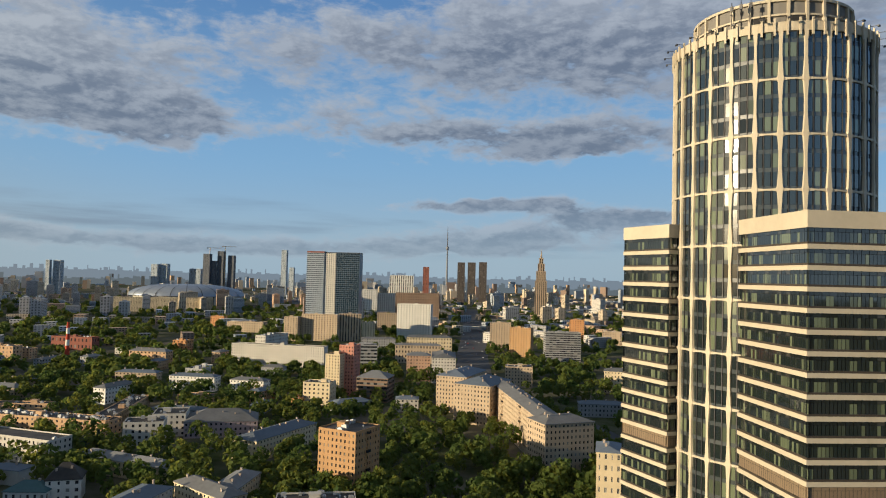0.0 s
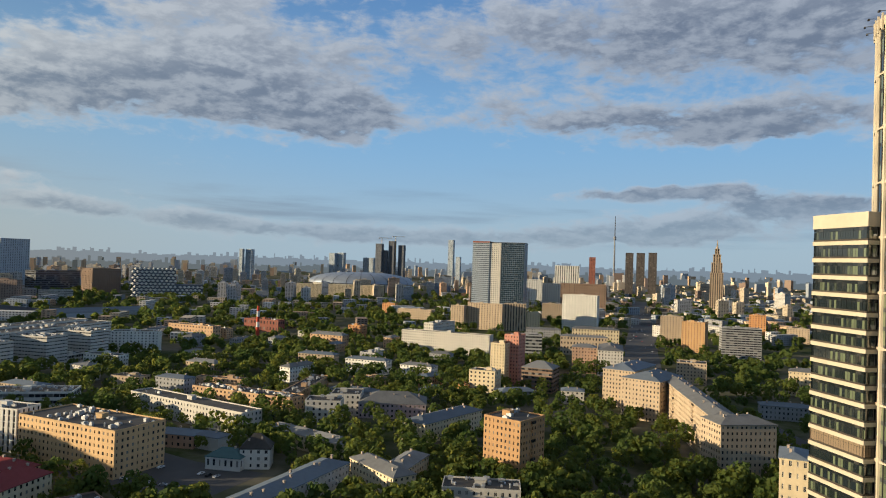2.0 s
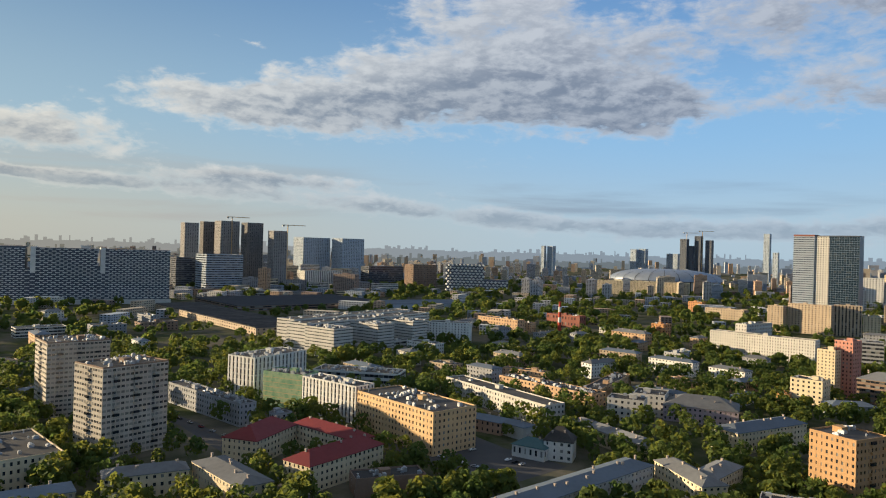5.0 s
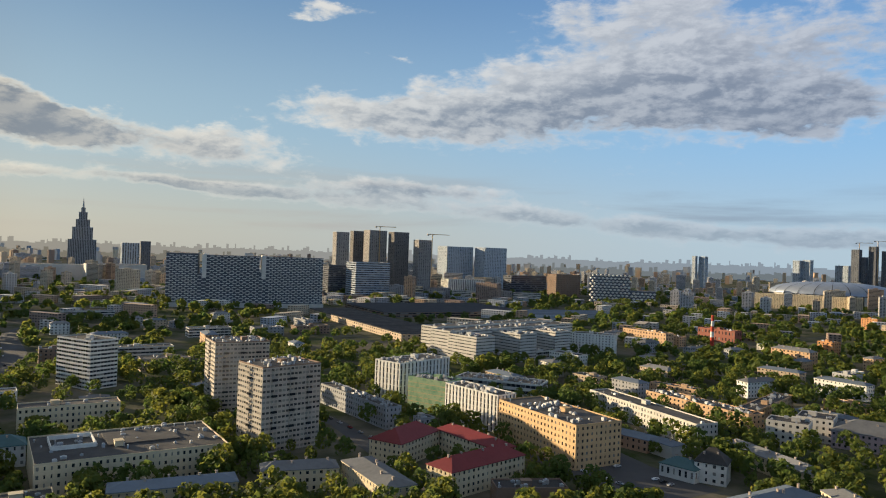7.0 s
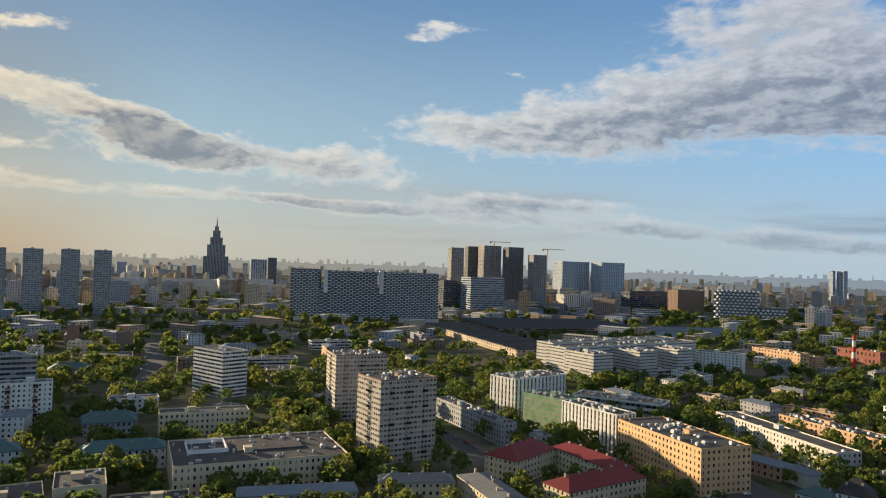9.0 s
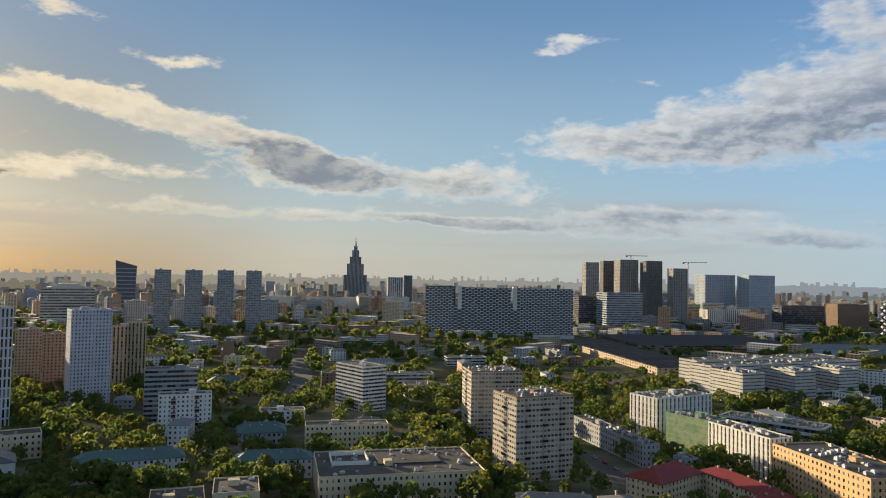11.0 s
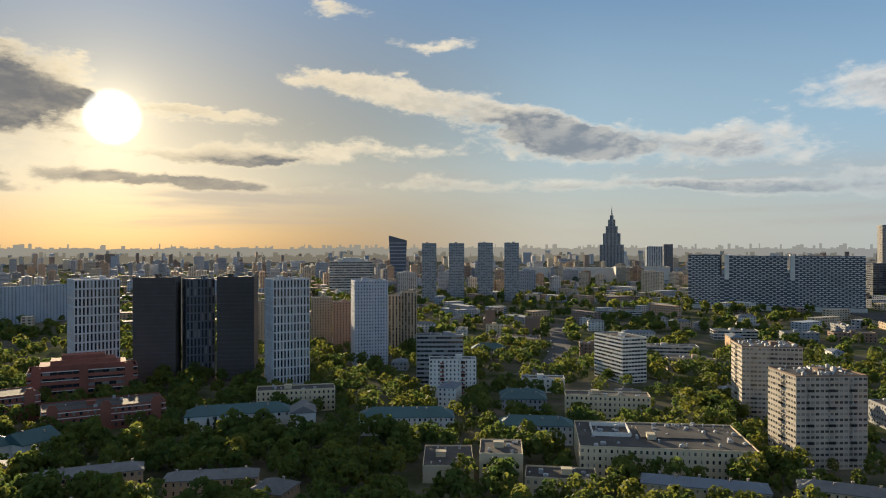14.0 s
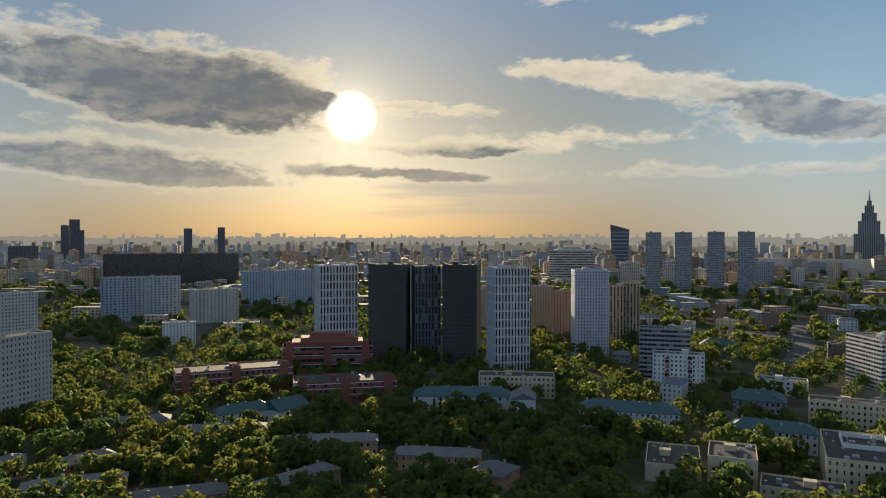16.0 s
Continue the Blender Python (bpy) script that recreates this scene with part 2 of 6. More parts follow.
surface("roof_dark", (0.028, 0.032, 0.040), rough=0.7, grain=0.3, second=(0.05, 0.052, 0.056))
surface("roof_red", (0.17, 0.022, 0.024), rough=0.6, metal=0.0, grain=0.5)
surface("roof_teal", (0.05, 0.11, 0.12), rough=0.6, metal=0.1, grain=0.5, per_object=0.15)
surface("plant_metal", (0.42, 0.43, 0.44), rough=0.45, metal=0.5, islands=0.3)
surface("chimney_brick", (0.40, 0.33, 0.27), islands=0.2)
surface("concrete", (0.36, 0.35, 0.33))
surface("stone_cream", (0.50, 0.44, 0.335), rough=0.6, grain=0.7, patch=0.12, vary=0.15)
surface("soffit", (0.20, 0.15, 0.10))
surface("sill_bronze", (0.055, 0.045, 0.035), rough=0.5)
surface("asphalt", (0.055, 0.055, 0.06), second=(0.09, 0.088, 0.085), grain=0.8, patch=0.05)
surface("ground", (0.040, 0.060, 0.020), second=(0.15, 0.135, 0.11), vary=0.32, grain=0.06, patch=0.012, bump=0.0, spec=0.0)


def foliage(name, colour, through_colour, per_object):
    """Leaves: rough upper side, and light that passes through them; trees differ in tone."""
    m = surface(name, colour, rough=0.65, vary=0.30, grain=0.5, patch=0.055, per_object=0.32 if per_object else 0.0, islands=0.0 if per_object else 0.14, bump=0.0, second=(colour[0] * 0.42, colour[1] * 0.58, colour[2] * 0.75), spec=0.12)
    g = Graph(m.node_tree)
    lit_through = g.node("ShaderNodeBsdfTranslucent")
    tint = g.mix(g.step(g.noise(g.node("ShaderNodeTexCoord").outputs["Object"], 0.045 if not per_object else 0.3, 2.0), 0.35, 0.65), (*through_colour, 1), (through_colour[0] * 0.45, through_colour[1] * 0.7, through_colour[2], 1))
    g.put(lit_through.inputs[0], tint)
    both = g.node("ShaderNodeMixShader")
    both.inputs[0].default_value = 0.45
    g.put(both.inputs[1], m.node_tree.nodes["Principled BSDF"].outputs[0])
    g.put(both.inputs[2], lit_through.outputs[0])
    g.put(m.node_tree.nodes["Material Output"].inputs[0], both.outputs[0])


foliage("leaves", (0.104, 0.132, 0.027), (0.28, 0.285, 0.05), True)
foliage("woods", (0.104, 0.130, 0.028), (0.28, 0.28, 0.05), False)
foliage("gold_leaves", (0.26, 0.22, 0.04), (0.55, 0.45, 0.06), True)
surface("bark", (0.09, 0.07, 0.05), grain=2.0)
surface("steel_dark", (0.06, 0.06, 0.065), rough=0.5, metal=0.4)
surface("dome_silver", (0.30, 0.34, 0.40), rough=0.45, metal=0.4, vary=0.2)
surface("window_frame", (0.62, 0.60, 0.56), rough=0.5)
glazing("pane_single", (0.026, 0.029, 0.034), 0.8, per_object=True, share=0.35, ior=1.6)
glazing("pane", (0.022, 0.025, 0.030), 0.7, share=0.32, ior=1.6)
glazing("blue_glass", (0.015, 0.028, 0.045), 0.1, 0.05, ior=1.5)
glazing("pane_loggia", (0.055, 0.055, 0.055), 0.8, 0.12, share=0.6, blind_colour=(0.34, 0.32, 0.28))
glazing("tower_glass", (0.014, 0.020, 0.022), 0.85, 0.03, ior=2.2, blind_colour=(0.15, 0.18, 0.11), share=0.40, both=True)
glazing("transom_glass", (0.012, 0.016, 0.018), 0.1, 0.04, ior=2.0)

# ---- mesh helpers ----


def mesh_of(name, verts, faces, mats=(), ids=None, smooth=False):
    me = bpy.data.meshes.new(name)
    me.from_pydata([tuple(v) for v in verts] if not isinstance(verts, np.ndarray) else verts.tolist(), [], faces if isinstance(faces, list) else faces.tolist())
    for m in mats:
        me.materials.append(MATS[m])
    if ids is not None:
        me.polygons.foreach_set("material_index", ids)
    if smooth:
        me.polygons.foreach_set("use_smooth", [True] * len(me.polygons))
    me.update()
    return me


def piece(name, me, parent=None, label="", m=None, kind=""):
    ob = new(name, me)
    ob.parent = parent
    if m is not None:
        ob.matrix_basis = m
    return tagged(ob, label=label, kind=kind)


BOX_F = np.array([(0, 3, 2, 1), (4, 5, 6, 7), (0, 1, 5, 4), (1, 2, 6, 5), (2, 3, 7, 6), (3, 0, 4, 7)])


class Shape:
    """Collects boxes, prisms and quads for one mesh."""

    def __init__(self):
        self.v, self.f, self.n = [], [], 0

    def add(self, verts, faces):
        self.v.append(np.asarray(verts, float))
        self.f += [tuple(int(i) + self.n for i in q) for q in faces]
        self.n += len(verts)
        return self

    def box(self, x0, y0, z0, x1, y1, z1):
        return self.add([(x0, y0, z0), (x1, y0, z0), (x1, y1, z0), (x0, y1, z0), (x0, y0, z1), (x1, y0, z1), (x1, y1, z1), (x0, y1, z1)], BOX_F)

    def prism(self, cx, cy, z0, z1, r0, r1=None, n=16, cap=True):
        r1 = r0 if r1 is None else r1
        a = np.linspace(0, 2 * np.pi, n, endpoint=False)
        lo = np.stack([cx + r0 * np.cos(a), cy + r0 * np.sin(a), np.full(n, z0)], 1)
        hi = np.stack([cx + r1 * np.cos(a), cy + r1 * np.sin(a), np.full(n, z1)], 1)
        q = [(i, (i + 1) % n, n + (i + 1) % n, n + i) for i in range(n)]
        return self.add(np.concatenate([lo, hi]), q + ([tuple(range(n, 2 * n)), tuple(range(n))[::-1]] if cap else []))

    def ring(self, cx, cy, r0, r1, z0, z1, n=56):
        """A closed hoop between two radii."""
        a = np.linspace(0, 2 * np.pi, n, endpoint=False)
        loops = [np.stack([cx + r * np.cos(a), cy + r * np.sin(a), np.full(n, z)], 1) for r, z in ((r0, z0), (r1, z0), (r1, z1), (r0, z1))]
        return self.add(np.concatenate(loops), [(k * n + i, k * n + (i + 1) % n, (k + 1) % 4 * n + (i + 1) % n, (k + 1) % 4 * n + i) for k in range(4) for i in range(n)])

    def mesh(self, name, *mats, smooth=False):
        return mesh_of(name, np.concatenate(self.v), self.f, mats, smooth=smooth)


# opening widths and heights as parts of a bay, and its depth
WINDOWS = dict(punched=(0.39, 0.47, 0.2), ribbon=(0.96, 0.5, 0.25), stripes=(0.42, 0.9, 0.5), curtain=(0.92, 0.86, 0.2), loggia=(0.84, 0.56, 0.7), glazed=(0.76, 0.44, 0.14), tall=(0.52, 0.84, 0.35), few=(0.3, 0.5, 0.2), band=(0.90, 0.30, 0.25))


def facade(length, height, z0, fl, bay, win, rng):
    """Wall skin with real openings along x, facing -y; returns wall verts, wall quads, pane verts."""
    n = max(1, round(length / bay))
    ow, oh, dp = WINDOWS[win]
    cw, ch = length / n, (height - z0) / fl
    i, k = np.meshgrid(np.arange(n), np.arange(fl))
    i, k = i.ravel(), k.ravel()
    x0, x1, a0, a1 = -length / 2 + i * cw, -length / 2 + (i + 1) * cw, z0 + k * ch, z0 + (k + 1) * ch
    w = np.full(len(i), ow)
    if win in ("punched", "loggia"):
        w = np.where(rng.random(n)[i] < 0.25, ow * 0.62, w)
    ox0, ox1 = x0 + cw * (1 - w) / 2, x1 - cw * (1 - w) / 2
    oz0 = a0 + ch * (1 - oh) * 0.62
    oz1 = oz0 + ch * oh
    if win == "few":
        gone = rng.random(len(i)) < 0.55
        ox1 = np.where(gone, ox0 + 0.02, ox1)
    zero = np.zeros(len(i))
    P = lambda x, y, z: np.stack([x, y + zero, z], 1)
    ring = [P(x0, 0, a0), P(x1, 0, a0), P(x1, 0, a1), P(x0, 0, a1), P(ox0, 0, oz0), P(ox1, 0, oz0), P(ox1, 0, oz1), P(ox0, 0, oz1), P(ox0, dp, oz0), P(ox1, dp, oz0), P(ox1, dp, oz1), P(ox0, dp, oz1)]
    V = np.stack(ring, 1).reshape(-1, 3)
    q = np.array([(0, 1, 5, 4), (1, 2, 6, 5), (2, 3, 7, 6), (3, 0, 4, 7), (4, 5, 9, 8), (5, 6, 10, 9), (6, 7, 11, 10), (7, 4, 8, 11)])
    F = (np.arange(len(i))[:, None, None] * 12 + q[None]).reshape(-1, 4)
    e = dp - 0.03
    G = np.stack([P(ox0, e, oz0), P(ox1, e, oz0), P(ox1, e, oz1), P(ox0, e, oz1)], 1).reshape(-1, 3)
    return V, F, G


def turn_z(v, deg, dx=0.0, dy=0.0):
    c, s = math.cos(radians(deg)), math.sin(radians(deg))
    return np.stack([c * v[:, 0] - s * v[:, 1] + dx, s * v[:, 0] + c * v[:, 1] + dy, v[:, 2]], 1)


FOOT = []
CLOSE = 352.0
CATEGORY = dict(apartment_block="apartment building", office_building="office building", tower_block="high-rise", house="house", school="school building", hospital="hospital building", warehouse="warehouse",
                shopping_centre="shopping centre", market_hall="market hall", boiler_house="boiler house")


WINDOW_MESHES = {}


def window_mesh(wide, tall):
    """A pane in a white frame with a middle bar; shared between windows of one size."""
    key = (round(wide, 1), round(tall, 1))
    if key not in WINDOW_MESHES:
        t = 0.07
        S = Shape().box(0, -0.05, 0, t, 0.02, tall).box(wide - t, -0.05, 0, wide, 0.02, tall).box(t, -0.05, 0, wide - t, 0.02, t).box(t, -0.05, tall - t, wide - t, 0.02, tall)
        S.box(wide / 2 - 0.04, -0.05, t, wide / 2 + 0.04, 0.02, tall - t)
        n = len(S.f)
        S.add([(t, 0, t), (wide / 2 - 0.04, 0, t), (wide / 2 - 0.04, 0, tall - t), (t, 0, tall - t)], [(0, 1, 2, 3)])
        S.add([(wide / 2 + 0.04, 0, t), (wide - t, 0, t), (wide - t, 0, tall - t), (wide / 2 + 0.04, 0, tall - t)], [(0, 1, 2, 3)])
        WINDOW_MESHES[key] = mesh_of("window", np.concatenate(S.v), S.f, ("window_frame", "pane_single"), [0] * n + [1] * (len(S.f) - n))
    return WINDOW_MESHES[key]


def shell(top, w, d, z0, h, fl, bay, win, wall, rng, far, close):
    """Walls on four sides with openings, and the panes in them."""
    S, panes = Shape(), []
    for deg, length, off in ((0, w, d), (90, d, w), (180, w, d), (270, d, w)):
        nx, ny = math.sin(radians(deg)), -math.cos(radians(deg))
        out = top.matrix_basis.to_3x3() @ Vector((nx, ny, 0))
        hidden = far and out.dot(top.location) > 0.25 * top.location.length
        if win == "none" or hidden:
            v = np.array([(-length / 2, 0, z0), (length / 2, 0, z0), (length / 2, 0, h), (-length / 2, 0, h)])
            S.add(turn_z(v, deg, nx * off / 2, ny * off / 2), [(0, 1, 2, 3)])
            continue
        V, F, G = facade(length, h, z0, fl, bay, win, rng)
        S.add(turn_z(V, deg, nx * off / 2, ny * off / 2), F)
        panes.append(turn_z(G, deg, nx * off / 2, ny * off / 2))
    me = S.mesh("wall", wall)
    if not far:
        bm = bmesh.new()
        bm.from_mesh(me)
        bmesh.ops.remove_doubles(bm, verts=bm.verts, dist=0.005)
        bm.to_mesh(me)
        bm.free()
    piece("wall", me, top)
    if panes and close:
        for G in panes:
            Q = G.reshape(-1, 4, 3)
            for q in Q:
                across, tall = q[1] - q[0], q[3, 2] - q[0, 2]
                wide = float(np.hypot(across[0], across[1]))
                if wide > 0.1:
                    piece("window", window_mesh(wide, tall), top, m=pose(*q[0], 0, 0, math.degrees(math.atan2(across[1], across[0]))))
    elif panes:
        G = np.concatenate(panes)
        piece("glazing", mesh_of("glazing", G, np.arange(len(G)).reshape(-1, 4), ("pane_loggia" if win == "glazed" else "pane",)), top, kind="stuff")


def hipped(top, w, d, h, mat, rng, gable=False, pitch=0.30):
    o = 0.5
    a, b = w / 2 + o, d / 2 + o
    long_x = w >= d
    rise = min(w, d) * pitch
    k = 0.0 if gable else (b if long_x else a) * 0.9
    if long_x:
        r0, r1 = (-a + k, 0, h + rise), (a - k, 0, h + rise)
        F = [(0, 1, 5, 4), (2, 3, 4, 5), (3, 0, 4), (1, 2, 5)]
    else:
        r0, r1 = (0, -b + k, h + rise), (0, b - k, h + rise)
        F = [(1, 2, 5, 4), (3, 0, 4, 5), (0, 1, 4), (2, 3, 5)]
    S = Shape().add([(-a, -b, h), (a, -b, h), (a, b, h), (-a, b, h), r0, r1, (-a, -b, h - 0.3), (a, -b, h - 0.3), (a, b, h - 0.3), (-a, b, h - 0.3)], F + [(6, 7, 1, 0), (7, 8, 2, 1), (8, 9, 3, 2), (9, 6, 0, 3), (9, 8, 7, 6)])
    piece("roof", S.mesh("roof", mat), top)
    n = max(2, int(max(w, d) / 9))
    for j in range(n):
        t = (j + 0.5) / n * 2 - 1 + rng.uniform(-0.1, 0.1)
        s = rng.uniform(-0.45, 0.45)
        cx, cy = (t * (a - 2), s * b) if long_x else (s * a, t * (b - 2))
        zt = h + rise * (1 - abs(s)) * 0.8
        C = Shape().box(cx - 0.5, cy - 0.4, zt - 1.0, cx + 0.5, cy + 0.4, zt + 1.5).box(cx - 0.6, cy - 0.5, zt + 1.5, cx + 0.6, cy + 0.5, zt + 1.7)
        piece("chimney", C.mesh("chimney", "chimney_brick"), top)


def flat_roof(top, w, d, h, wall, rng, plant=False, small=False):
    a, b, t, p = w / 2, d / 2, 0.35, 0.8
    S = Shape().box(-a, -b, h, a, -b + t, h + p).box(-a, b - t, h, a, b, h + p).box(-a, -b + t, h, -a + t, b - t, h + p).box(a - t, -b + t, h, a, b - t, h + p)
    piece("parapet", S.mesh("parapet", wall), top)
    piece("roof", Shape().box(-a + t, -b + t, h - 0.3, a - t, b - t, h + 0.1).mesh("roof", "roof_felt"), top)
    if small:
        return
    sx, sy = min(5.0, w * 0.3), min(4.0, d * 0.35)
    cx, cy = rng.uniform(-a * 0.4, a * 0.4), rng.uniform(-b * 0.2, b * 0.2)
    piece("stair_house", Shape().box(cx - sx / 2, cy - sy / 2, h, cx + sx / 2, cy + sy / 2, h + 2.6).box(cx - sx / 2 - 0.2, cy - sy / 2 - 0.2, h + 2.6, cx + sx / 2 + 0.2, cy + sy / 2 + 0.2, h + 2.85).mesh("stair_house", wall), top)
    n = int(min(44, w * d / 30)) if plant else int(min(6, 1 + w * d / 110))
    for j in range(n):
        x, y = rng.uniform(-a + 1.5, a - 1.5), rng.uniform(-b + 1.5, b - 1.5)
        u, v, z = rng.uniform(0.5, 1.6), rng.uniform(0.5, 1.4), rng.uniform(0.7, 2.0)
        V = Shape()
        if j % 3 == 2:
            V.prism(x, y, h, h + z, 0.35, n=8).prism(x, y, h + z, h + z + 0.35, 0.6, 0.15, n=8)
        else:
            V.box(x - u, y - v, h + 0.1, x + u, y + v, h + z).box(x - u * 0.5, y - v * 0.5, h + z, x + u * 0.5, y + v * 0.5, h + z + 0.3)
        piece("roof_vent", V.mesh("roof_vent", "plant_metal"), top)


BALCONIES = {}


def add_balconies(top, w, d, h, fl, side, share, wall):
    """A column of balconies on one side: slab, parapet and a glazed upper part on some."""
    length, off = (w, d) if side in (0, 180) else (d, w)
    ch = h / fl
    nx, ny = math.sin(radians(side)), -math.cos(radians(side))
    c, s = math.cos(radians(side)), math.sin(radians(side))
    along = (share - 0.5) * length
    for k in range(1, fl):
        glazed = (k * 7 + int(share * 10)) % 3 == 0
        key = (wall, glazed)
        if key not in BALCONIES:
            B = Shape().box(-1.6, -1.1, -0.12, 1.6, -0.01, 0.0).box(-1.6, -1.1, 0.0, 1.6, -1.0, 1.0).box(-1.6, -1.0, 0.0, -1.5, -0.01, 1.0).box(1.5, -1.0, 0.0, 1.6, -0.01, 1.0)
            n = len(B.f)
            if glazed:
                B.box(-1.55, -1.06, 1.0, 1.55, -0.01, 2.3)
            BALCONIES[key] = mesh_of("balcony", np.concatenate(B.v), B.f, (wall, "pane"), [0] * n + [1] * (len(B.f) - n))
        piece("balcony", BALCONIES[key], top, m=pose(nx * off / 2 + c * along, ny * off / 2 + s * along, k * ch + 0.25, 0, 0, side))


def block(x, y, rot, w, d, h, name, wall, win, fl, bay, roof, label, group="", balconies=(), balcony_wall=""):
    """One building; x, y: its middle; rot: the direction of its width."""
    rng = np.random.default_rng(int(abs(x) * 31 + abs(y) * 17 + w))
    top = new(name)
    top.matrix_basis = pose(x, y, 0, 0, 0, rot)
    tagged(top, label=label, category=CATEGORY[name], group=group)
    far = math.hypot(x, y)
    FOOT.append((x, y, radians(rot), w / 2, d / 2))
    if far < 900:
        bay *= 0.8
    shell(top, w, d, 0.0, h, fl, bay, win, wall, rng, far > 900, far < CLOSE)
    for side, share in balconies:
        add_balconies(top, w, d, h, fl, side, share, balcony_wall or wall)
    if name == "market_hall":
        for z in (h * 0.36, h * 0.68, h - 1.0):
            t = Shape()
            for x0, y0, x1, y1 in ((-w / 2 - 0.25, -d / 2 - 0.25, w / 2 + 0.25, -d / 2 - 0.003), (-w / 2 - 0.25, -d / 2 - 0.003, -w / 2 - 0.003, d / 2 + 0.003), (w / 2 + 0.003, -d / 2 - 0.003, w / 2 + 0.25, d / 2 + 0.003)):
                t.box(x0, y0, z, x1, y1, z + 0.5)
            piece("string_course", t.mesh("string_course", "white"), top)
        for sx in (-1, 0, 1):
            piece("turret", Shape().box(sx * w * 0.42 - 3, -d / 2 - 1.2, 0, sx * w * 0.42 + 3, -d / 2 - 0.26, h + 3).box(sx * w * 0.42 - 2, -d / 2 - 1.2, h + 3, sx * w * 0.42 + 2, -d / 2 - 0.26, h + 4.5).mesh("turret", wall), top)
    if win == "none" and wall in ("green_net", "dark_tower"):
        for k in range(1, fl):
            t = Shape()
            for x0, y0, x1, y1 in ((-w / 2 - 0.2, -d / 2 - 0.2, w / 2 + 0.2, -d / 2 - 0.003), (-w / 2 - 0.2, d / 2 + 0.003, w / 2 + 0.2, d / 2 + 0.2), (-w / 2 - 0.2, -d / 2 - 0.003, -w / 2 - 0.003, d / 2 + 0.003), (w / 2 + 0.003, -d / 2 - 0.003, w / 2 + 0.2, d / 2 + 0.003)):
                t.box(x0, y0, k * h / fl, x1, y1, k * h / fl + 0.25)
            piece("floor_edge", t.mesh("floor_edge", "ochre" if wall == "green_net" else "slate"), top)
    if roof in ("metal", "hip") and far < 900:
        c = Shape()
        for x0, y0, x1, y1 in ((-w / 2 - 0.3, -d / 2 - 0.3, w / 2 + 0.3, -d / 2 - 0.003), (-w / 2 - 0.3, d / 2 + 0.003, w / 2 + 0.3, d / 2 + 0.3), (-w / 2 - 0.3, -d / 2 - 0.003, -w / 2 - 0.003, d / 2 + 0.003), (w / 2 + 0.003, -d / 2 - 0.003, w / 2 + 0.3, d / 2 + 0.003)):
            c.box(x0, y0, h - 0.9, x1, y1, h - 0.31)
        piece("cornice", c.mesh("cornice", wall), top)
    if roof in ("flat", "plant"):
        flat_roof(top, w, d, h, "brown" if wall == "beige_panel" else wall, rng, roof == "plant", far > 1600)
    elif roof.startswith("ridged"):
        n = max(3, int(d / 9))
        step = d / n
        for j in range(n):
            y0 = -d / 2 + j * step
            R = Shape().add([(-w / 2, y0, h), (w / 2, y0, h), (w / 2, y0 + step, h), (-w / 2, y0 + step, h), (-w / 2, y0 + step * 0.7, h + 2.2), (w / 2, y0 + step * 0.7, h + 2.2)], [(0, 1, 5, 4), (2, 3, 4, 5), (3, 0, 4), (1, 2, 5)])
            piece("roof_ridge", R.mesh("roof_ridge", {"ridged_pale": "roof_blue", "ridged_felt": "roof_felt"}.get(roof, "roof_dark")), top)
    elif roof == "steps":
        for j in range(3):
            ww, dd, z0 = w * (0.8 - 0.2 * j), d * (0.8 - 0.2 * j), h + j * 3.2
            piece("terrace", Shape().box(-ww / 2, -dd / 2, z0, ww / 2, dd / 2, z0 + 3.2).mesh("terrace", wall), top)
    else:
        mat = {"metal": ("roof_metal", "roof_blue")[int(w) % 2], "hip": "roof_metal", "red_hip": "roof_red", "teal_hip": "roof_teal", "dark_hip": "roof_felt", "teal_gable": "roof_teal", "gable": "roof_metal"}[roof]
        hipped(top, w, d, h, mat, rng, "gable" in roof, {"metal": 0.16, "hip": 0.22, "dark_hip": 0.5}.get(roof, 0.27))
    return top


# ---- ground: one sheet, rising to low hills in the far distance ----


def make_ground():
    rings = [0, 60, 150, 300, 500, 800, 1200, 1700, 2300, 3000, 3700, 4200, 4600, 4900]
    n = 96
    V, F = [(0, 0, 0)], []
    for j, r in enumerate(rings[1:]):
        for k in range(n):
            a = 2 * math.pi * k / n
            rise = max(0.0, (r - 3400) / 1500) ** 1.3 * (34 + 10 * noise.noise((math.cos(a) * 3, math.sin(a) * 3, 0.5)))
            V.append((r * math.cos(a), r * math.sin(a), rise))
    for k in range(n):
        F.append((0, 1 + k, 1 + (k + 1) % n))
    for j in range(len(rings) - 2):
        for k in range(n):
            a, b = 1 + j * n + k, 1 + j * n + (k + 1) % n
            F.append((a, a + n, b + n, b))
    tagged(new("ground", mesh_of("ground", V, F, ("ground",))), label="grassy and paved city ground reaching the horizon", category="ground", kind="structure")


make_ground()


